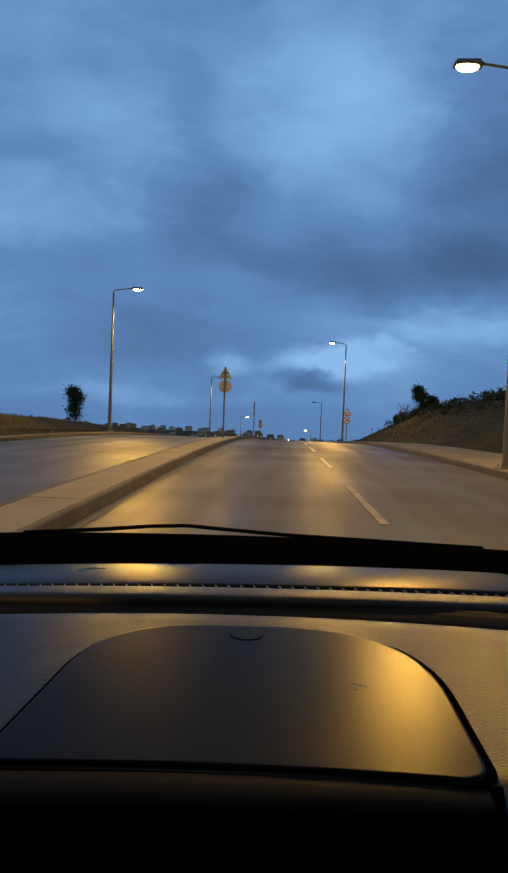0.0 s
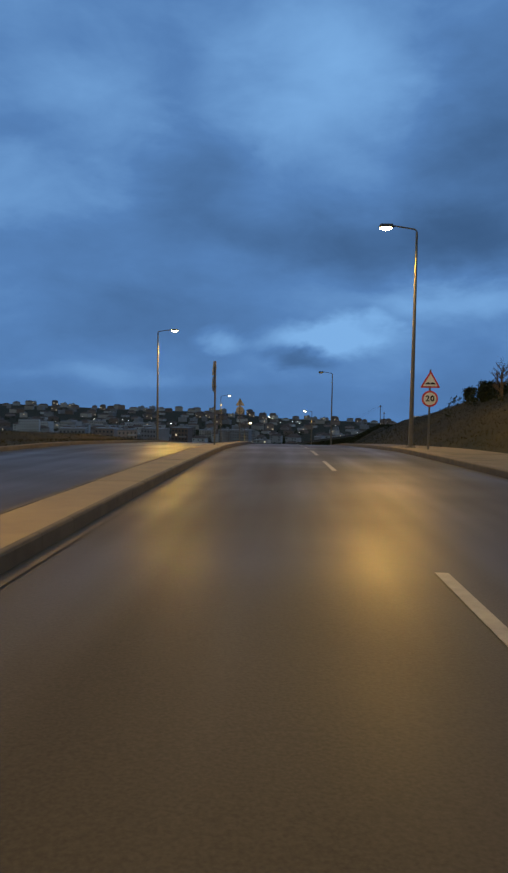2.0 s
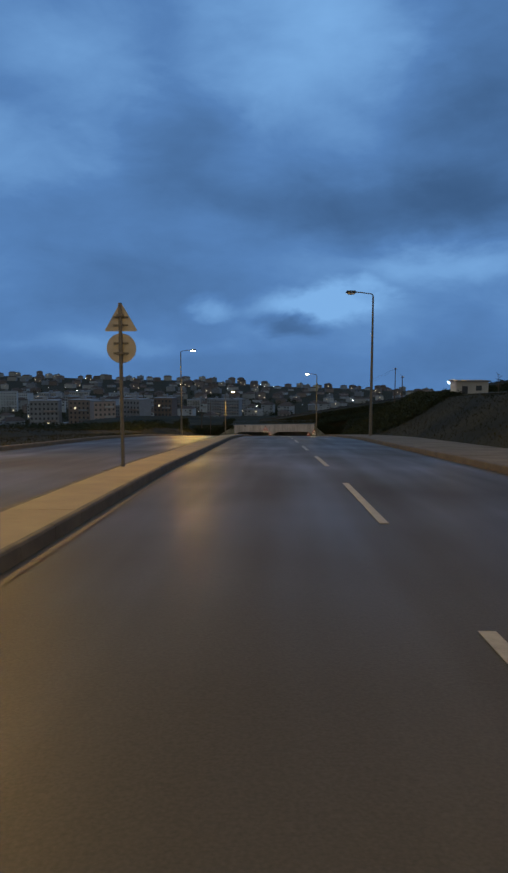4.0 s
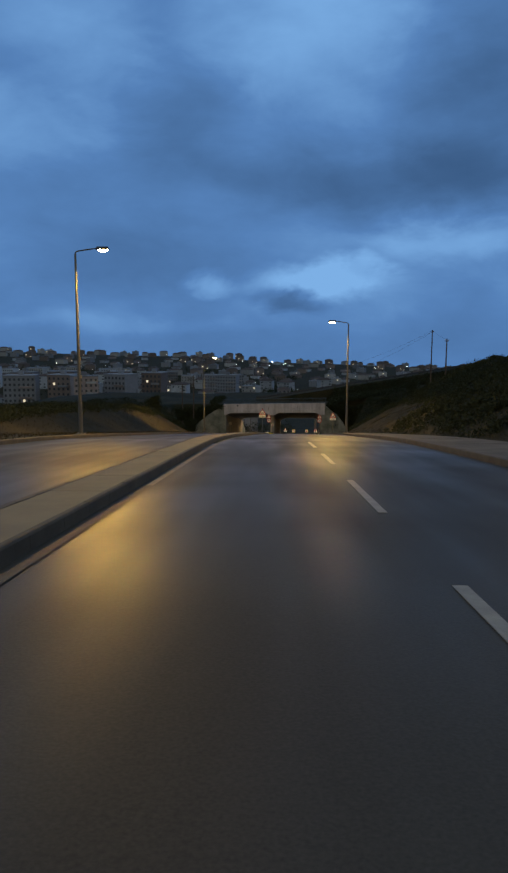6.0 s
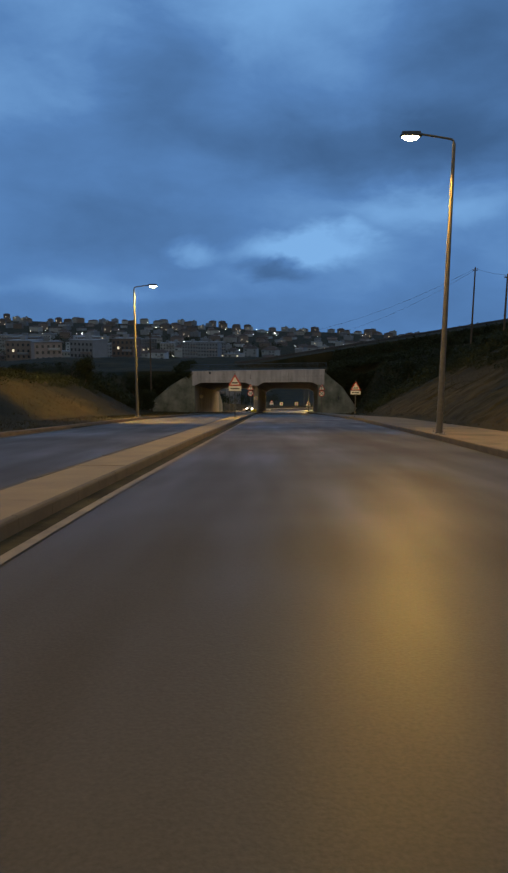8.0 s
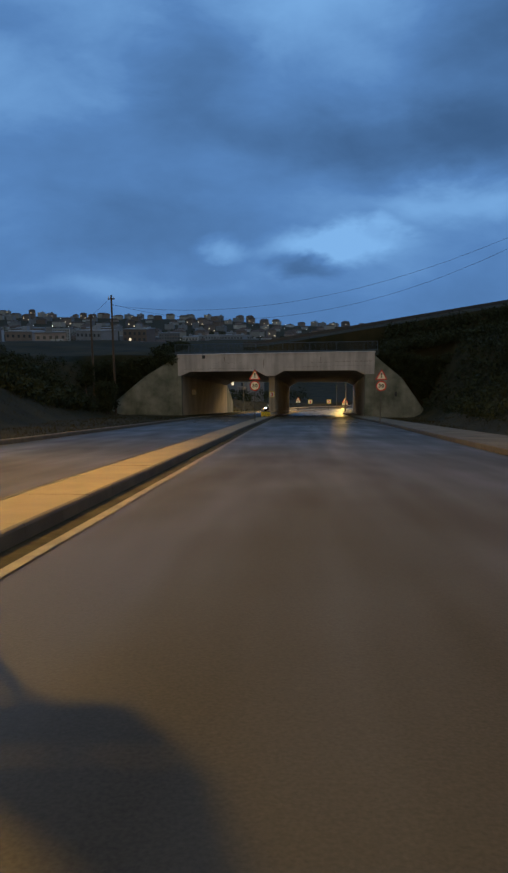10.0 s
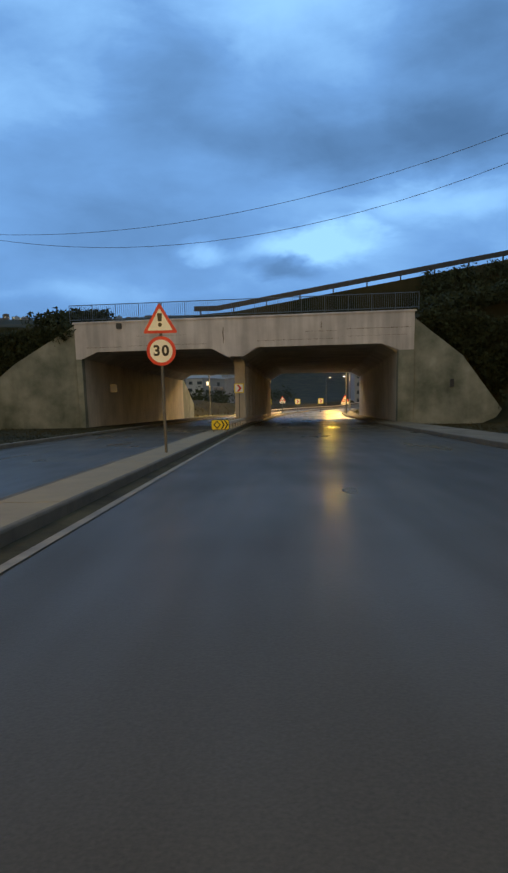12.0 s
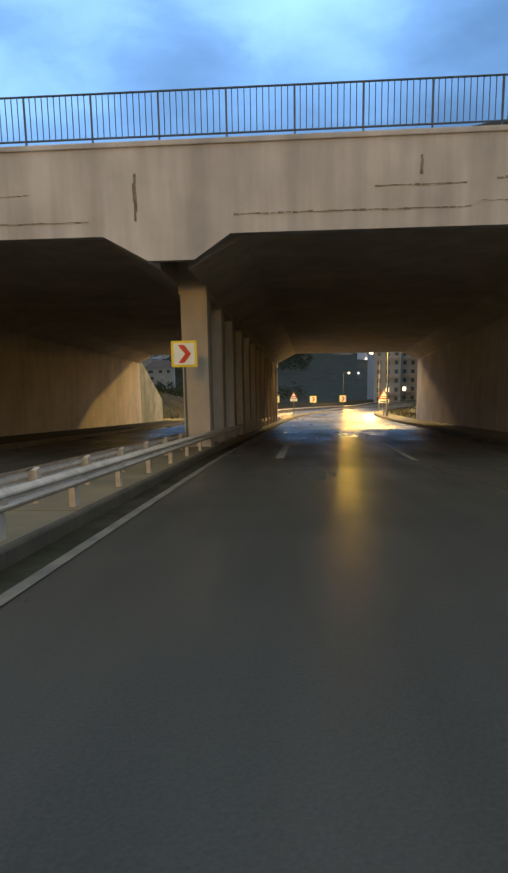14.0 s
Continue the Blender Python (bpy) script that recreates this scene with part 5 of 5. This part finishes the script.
yard_lamp = copy_thing(cool, Matrix.Translation((26.8, 190.5, float(ground_level(26.8, 190.5)))) @ Matrix.Diagonal((0.22, 0.22, 0.6, 1)))
tagged(yard_lamp, "small white lamp on a short pole beside the hut")
sodium_light(Vector((26.8, 189.6, float(ground_level(26.8, 190.5)) + 3.6)), 500.0, True)


# ---- masts, poles and cables ----
def wooden_pole(x, y, h):
    z = float(ground_level(x, y))
    s = thing("utility_pole", "weathered wooden utility pole with a crossarm on the bank", "utility pole", Matrix.Translation((x, y, z - 0.3)), "utility poles")
    part("pole", rod((0, 0, 0), (0, 0, h), 0.14, 0.09, 10), BARK, s)
    part("crossarm", box((0.7, 0.1, 0.12), (0, 0, h - 0.4), 0.01), BARK, s)
    for k in (-0.28, 0, 0.28):
        part("insulator", rod((k, 0, h - 0.34), (k, 0, h - 0.14), 0.045, 0.03, 8), LAMP_OFF, s)
    return Vector((x, y, z - 0.3 + h - 0.15))


def pole_to(x, y, top):
    return wooden_pole(x, y, top - float(ground_level(x, y)) + 0.3)


pole_b, pole_e = pole_to(26.8, 232.5, -3.9), pole_to(28.0, 249.0, -2.3)
pole_c, pole_d = pole_to(-18.8, 261.0, -11.7), pole_to(-21.2, 261.5, -13.65)


def cable(a, b, sag, label):
    cu = bpy.data.curves.new("overhead_cable", "CURVE")
    cu.dimensions, cu.bevel_depth = "3D", 0.012
    sp = cu.splines.new("POLY")
    sp.points.add(30)
    for i in range(31):
        t = i / 30
        p = a.lerp(b, t)
        sp.points[i].co = (p.x, p.y, p.z - sag * 4 * t * (1 - t), 1)
    ob = new("overhead_cable", cu)
    cu.materials.append(DARKSTEEL)
    return tagged(ob, label, "cable", "overhead cables")


cable(pole_c + Vector((0, 0, -0.8)), pole_e + Vector((0, 0, -0.2)), 5.3, "thin dark overhead cable sagging across the road")
cable(pole_c + Vector((0, 0, -0.9)), pole_e, 4.0, "thin dark overhead cable above another across the road")
cable(pole_e, pole_b, 0.15, "short dark cable between two utility poles")
cable(pole_c, pole_d, 0.12, "short dark cable between two utility poles")

# hut on the bank
hut = thing("hut", "small pale flat-roofed hut on the grassy bank", "hut", Matrix.Translation((30.0, 190.0, -6.5)))
part("wall", box((5.0, 4.0, 3.4), (0, 0, 0.9), 0.03), WALLS[1], hut)
part("roof", box((5.5, 4.5, 0.22), (0, 0, 2.7), 0.03), WALLS[3], hut)
part("door", box((0.9, 0.08, 2.0), (-1.2, -2.02, 0.9)), DARKSTEEL, hut)
part("window", box((0.9, 0.08, 0.8), (1.0, -2.02, 1.6)), WINDOW_DARK, hut)

# pale shelter in the valley on the left
shelter = thing("shelter", "white sheet-roofed shelter below the road", "shelter", Matrix.Translation((-63.0, 330.0, float(ground_level(-63.0, 330.0)))))
for sx in (-4, 4):
    for sy in (-2.4, 2.4):
        part("post", box((0.16, 0.16, 3.2), (sx, sy, 1.5)), GALV, shelter)
part("roof", plate([(-5, 3.0), (0, 4.4), (5, 3.0), (5, 2.85), (0, 4.2), (-5, 2.85)], 6.0, -3.0), SIGN_WHITE, shelter)


# ---- oncoming car with its headlamps on, beyond the underpass ----
def oncoming_car(m):
    car = thing("car", "dark hatchback with lit headlamps in the oncoming lane", "car", m)
    prof = [(-2.05, 0.32), (-2.08, 0.62), (-1.95, 0.82), (-1.05, 0.98), (-0.35, 1.42), (1.15, 1.46), (1.85, 1.02), (2.02, 0.9), (2.05, 0.35)]
    bm = bmesh.new()
    rows = []
    for x, k in ((-0.86, 0.9), (-0.80, 1.0), (0.80, 1.0), (0.86, 0.9)):
        rows.append([bm.verts.new((x * (1 - 0.16 * max(0, (z - 0.95) / 0.5)), y * (0.985 if k < 1 else 1), z)) for y, z in prof])
    for a, b in zip(rows, rows[1:]):
        for i in range(len(prof)):
            j = (i + 1) % len(prof)
            bm.faces.new((a[i], a[j], b[j], b[i]))
    bm.faces.new(rows[0])
    bm.faces.new(rows[-1][::-1])
    bmesh.ops.recalc_face_normals(bm, faces=bm.faces[:])
    body = part("body", bm, DASH_SMOOTH, car)
    part("windscreen", slab([(-0.62, -0.98, 1.03), (0.62, -0.98, 1.03), (0.56, -0.42, 1.39), (-0.56, -0.42, 1.39)], (0, -0.012, 0.012)), WINDOW_DARK, body)
    part("bumper", box((1.66, 0.12, 0.2), (0, -2.08, 0.42), 0.03), DASH_DARK, body)
    part("grille", box((0.8, 0.05, 0.14), (0, -2.09, 0.66), 0.01), DASH_DARK, body)
    for sx in (-0.62, 0.62):
        bm = bmesh.new()
        bmesh.ops.create_uvsphere(bm, u_segments=14, v_segments=8, radius=1.0, matrix=Matrix.Translation((sx, -2.03, 0.7)) @ Matrix.Diagonal((0.19, 0.09, 0.11, 1)))
        part("headlamp", bm, HEADLAMP, car, "glowing white headlamp")
        part("mirror", box((0.16, 0.1, 0.12), (sx * 1.5, -0.75, 1.02), 0.03), DASH_SMOOTH, car)
        for sy in (-1.3, 1.3):
            x0 = sx * 1.22
            w = part("wheel", rod((x0 - 0.1, sy, 0.32), (x0 + 0.1, sy, 0.32), 0.32, seg=20), DASH_DARK, car)
            part("rim", rod((x0 - 0.105, sy, 0.32), (x0 + 0.105, sy, 0.32), 0.2, seg=12), GALV, w)
    return car


HEADLAMP = glowing("headlamp_glow", (1.0, 0.96, 0.86), 140.0)
oncoming_car(Matrix.Translation(spot(-7.7, 320.0, 0.03)) @ pose(0, 0, 0, -8.4, 0, -4))


# ---- the car's dashboard, where the ride begins ----
seat = Matrix.Translation((0, 0, 1.30)) @ pose(0, 0, 0, 0.7, 0, 1.33)
dash = thing("car_dashboard", "black grained car dashboard with a stitched seam, where the ride begins", "dashboard", seat)


def swept(profile, x0, x1, n, lean, bow, fall=0.0):
    """A profile of (along, up) pairs swept across the car; its line leans, bows away from the seats and falls to both sides."""
    bm = bmesh.new()
    rows = []
    for k in range(n + 1):
        x = x0 + (x1 - x0) * k / n
        rows.append([bm.verts.new((x, yy + lean * x - bow * x * x, zz - fall * x * x)) for yy, zz in profile])
    for a, c in zip(rows, rows[1:]):
        for i in range(len(profile)):
            j = (i + 1) % len(profile)
            bm.faces.new((a[i], a[j], c[j], c[i]))
    bm.faces.new(rows[0][::-1])
    bm.faces.new(rows[-1])
    bmesh.ops.recalc_face_normals(bm, faces=bm.faces[:])
    for f in bm.faces:
        f.smooth = len(f.verts) == 4
    return bm


def pad_skin(x, y, proud=0.0):
    return (x, y, -0.2067 - 0.064 * (0.66 - y) - 0.15 * x * x + proud)


def pad_back(x):
    return 0.672 + 0.036 * x + 0.11 * x * x


# one soft pad: it ends at a lip before the cover and runs on down towards the door beside it
bm = bmesh.new()


def pad_patch(x0, x1, nx, front, back, ny, rim):
    rows = []
    for i in range(nx + 1):
        row = []
        for j in range(ny + 1):
            v = j / ny
            y = front(x0(v) + (x1(v) - x0(v)) * i / nx) * (1 - v) + back(x0(v) + (x1(v) - x0(v)) * i / nx) * v
            row.append(bm.verts.new(pad_skin(x0(v) + (x1(v) - x0(v)) * i / nx, y)))
        if rim:
            x, y, z = row[-1].co
            row += [bm.verts.new((x, y + dy, z - dz)) for dy, dz in ((0.003, 0.0006), (0.005, 0.0025), (0.006, 0.008))]
        rows.append(row)
    for p, q in zip(rows, rows[1:]):
        for i in range(len(p) - 1):
            bm.faces.new((p[i], q[i], q[i + 1], p[i + 1]))


def lip_line(x):
    return 0.411 + 0.028 * x + 0.11 * x * x


pad_patch(lambda v: -0.66, lambda v: 0.146, 32, lip_line, pad_back, 14, True)
pad_patch(lambda v: 0.146, lambda v: 0.60, 16, lip_line, pad_back, 14, True)
pad_patch(lambda v: 0.060 + 0.086 * v ** 0.5, lambda v: 0.60, 18, lambda x: 0.22, lip_line, 12, False)
bmesh.ops.remove_doubles(bm, verts=bm.verts[:], dist=0.0002)
rim = [e for e in bm.edges if e.is_boundary]
skirt = bmesh.ops.extrude_edge_only(bm, edges=rim)
bmesh.ops.translate(bm, verts=[v for v in skirt["geom"] if isinstance(v, bmesh.types.BMVert)], vec=(0, 0, -0.05))
bmesh.ops.recalc_face_normals(bm, faces=bm.faces[:])
for f in bm.faces:
    f.smooth = abs(f.normal.z) > 0.2
part("top_pad", bm, DASH, dash, "grained soft pad")
part("pad_step", swept([(0.750, -0.2125), (0.742, -0.2175), (0.660, -0.2185), (0.660, -0.26), (0.750, -0.26)], -0.66, 0.60, 40, 0.06, -0.25, 0.15), DASH_DULL, dash)
part("pad_ridge", swept([(0.790, -0.2135), (0.786, -0.2085), (0.776, -0.2067), (0.752, -0.2067), (0.744, -0.2085), (0.742, -0.2135), (0.742, -0.25), (0.790, -0.25)], -0.66, 0.60, 40, 0.089, -0.40, 0.15), DASH, dash)
part("seam_groove", swept([(0.83, -0.220), (0.77, -0.220), (0.77, -0.25), (0.83, -0.25)], -0.66, 0.60, 40, 0.10, -0.39, 0.15), DASH_DARK, dash)
part("defroster_panel", swept([(0.945, -0.219), (0.93, -0.2145), (0.87, -0.2115), (0.815, -0.2105), (0.806, -0.2125), (0.804, -0.25), (0.945, -0.25)], -0.66, 0.60, 40, 0.12, -0.42, 0.15), DASH_SMOOTH, dash)
stitch = None
for k in range(84):
    x = -0.64 + k * 0.0148
    ob = part("stitch", box((0.0010, 0.0062, 0.0010), (0, 0, 0), 0), THREAD, dash) if stitch is None else new("stitch", stitch)
    stitch = ob.data
    ob.parent = dash
    ob.matrix_basis = Matrix.Translation((x, 0.798 + 0.091 * x + 0.38 * x * x, -0.2100 - 0.15 * x * x)) @ pose(0, 0, 0, 0, 0, 25)


# airbag cover, flush but for its rim
def mixed_corners(points, radii, seg):
    out = []
    for i, r in enumerate(radii):
        p, a, b = Vector(points[i]), Vector(points[i - 1]), Vector(points[(i + 1) % len(points)])
        s, e = p + (a - p).normalized() * r, p + (b - p).normalized() * r
        out += [s * float((1 - t) ** 2) + p * float(2 * t * (1 - t)) + e * float(t * t) for t in np.linspace(0, 1, seg)]
    # long straight runs take in-between points, so that they follow the pad's crown
    full = []
    for a, b in zip(out, out[1:] + out[:1]):
        k = max(1, math.ceil((b - a).length / 0.02))
        full += [a.lerp(b, i / k) for i in range(k)]
    return full


outline = mixed_corners([(-0.178, 0.412), (0.141, 0.417), (0.137, 0.645), (-0.152, 0.634)], (0.012, 0.02, 0.125, 0.09), 14)
middle = Vector((-0.015, 0.52))
bm = bmesh.new()
rings = [[bm.verts.new(pad_skin(*(middle + (Vector(p) - middle) * k), up)) for p in outline] for k, up in ((1.0, -0.002), (0.998, 0.0006), (0.994, 0.0028), (0.985, 0.0031), (0.978, 0.0031), (0.75, 0.0031), (0.5, 0.0031), (0.25, 0.0031))]
for a, b in zip(rings, rings[1:]):
    for i in range(len(a)):
        j = (i + 1) % len(a)
        bm.faces.new((a[i], a[j], b[j], b[i]))
bm.faces.new(rings[-1])
bmesh.ops.recalc_face_normals(bm, faces=bm.faces[:])
for f in bm.faces:
    f.smooth = True
cover = part("airbag_cover", bm, DASH_SMOOTH, dash, "smooth black cover")
# the gap round it widens on the door side
bm = bmesh.new()
rings = [[bm.verts.new(pad_skin(*(middle + (Vector(p) - middle) * (k + (0.016 if p[0] > 0.11 else 0.0) * wide)), 0.0011)) for p in outline] for k, wide in ((0.99, 0), (1.02, 1))]
for i in range(len(outline)):
    j = (i + 1) % len(outline)
    bm.faces.new((rings[0][i], rings[0][j], rings[1][j], rings[1][i]))
part("cover_gap", bm, DASH_DARK, cover)


def tube(points, r, seg=6):
    """A bent round bar through the points, in one piece."""
    bm = bmesh.new()
    rows = []
    for i, p in enumerate(points):
        d = (Vector(points[min(i + 1, len(points) - 1)]) - Vector(points[max(i - 1, 0)])).to_track_quat("Z", "Y")
        rows.append([bm.verts.new(Vector(p) + d @ Vector((r * math.cos(2 * math.pi * k / seg), r * math.sin(2 * math.pi * k / seg), 0))) for k in range(seg)])
    for a, b in zip(rows, rows[1:]):
        for k in range(seg):
            bm.faces.new((a[k], a[(k + 1) % seg], b[(k + 1) % seg], b[k]))
    bm.faces.new(rows[0][::-1])
    bm.faces.new(rows[-1])
    return bm


part("embossed_mark", tube([pad_skin(-0.0195 + 0.0145 * math.cos(t), 0.6165 + 0.0125 * math.sin(t), 0.0033) for t in np.linspace(math.pi, 2 * math.pi, 13)], 0.0006, 4), DASH_DARK, cover)
part("front_lip", swept([(0.411, -0.2228), (0.400, -0.2236), (0.392, -0.2250), (0.388, -0.2275), (0.387, -0.231), (0.390, -0.236), (0.411, -0.236)], -0.66, 0.136, 30, 0.055, -0.15, 0.15), DASH_DULL, dash)
# the shade below the lip is put into the black of these two parts
part("lip_underside", swept([(0.391, -0.235), (0.395, -0.28), (0.42, -0.28), (0.42, -0.235)], -0.66, 0.128, 30, 0.055, -0.15, 0.15), DASH_DARK, dash)
part("lower_fascia", box((1.26, 0.30, 0.78), (-0.03, 0.60, -0.69), 0.02), DASH_DARK, dash, "dull black lower panel")
part("screen_cowl", swept([(1.19, -0.228), (1.17, -0.2215), (1.10, -0.2225), (1.04, -0.2295), (1.02, -0.236), (1.01, -0.28), (1.19, -0.28)], -0.70, 0.64, 40, 0.033, 0.28), DASH_DARK, dash, "dull black cowl under the windscreen")
arm_pts = [(-0.40, 1.10, -0.2195), (-0.285, 1.15, -0.218), (-0.21, 1.19, -0.2165), (-0.15, 1.205, -0.2155), (-0.09, 1.195, -0.217), (0.02, 1.185, -0.2205), (0.35, 1.16, -0.2235)]
part("wiper_arm", tube(arm_pts, 0.0035), DASH_DARK, dash)

# the car body round the dashboard, never in view, added to shade it
shell = thing("car_shell", "dark car body round the dashboard with an open windscreen", "car body", seat)
part("roof", swept([(0.10, 0.30), (0.05, 0.335), (-1.6, 0.36), (-1.6, 0.32), (0.05, 0.295)], -0.72, 0.72, 12, 0.0, 0.05), DASH_DARK, shell)
for sx in (-0.78, 0.78):
    part("door", box((0.07, 2.2, 0.95), (sx, -0.1, -0.72), 0.02), DASH_DARK, shell)
    part("screen_pillar", rod((sx, 1.0, -0.25), (sx * 0.92, 0.06, 0.31), 0.045, seg=10), DASH_DARK, shell)
    part("door_pillar", rod((sx, -0.65, -0.25), (sx * 0.92, -0.6, 0.33), 0.05, seg=8), DASH_DARK, shell)
    part("rear_side", box((0.07, 1.0, 0.62), (sx * 0.96, -1.15, 0.03), 0.02), DASH_DARK, shell)
part("rear_wall", box((1.6, 0.08, 1.5), (0, -1.62, -0.44), 0.02), DASH_DARK, shell)
part("floor_pan", box((1.6, 2.9, 0.12), (0, -0.25, -1.12), 0.02), DASH_DARK, shell)
for sx in (-0.7, 0.7):
    for sy in (0.85, -1.25):
        part("wheel", rod((sx - 0.1, sy, -0.99), (sx + 0.1, sy, -0.99), 0.31, seg=20), DASH_DARK, shell)
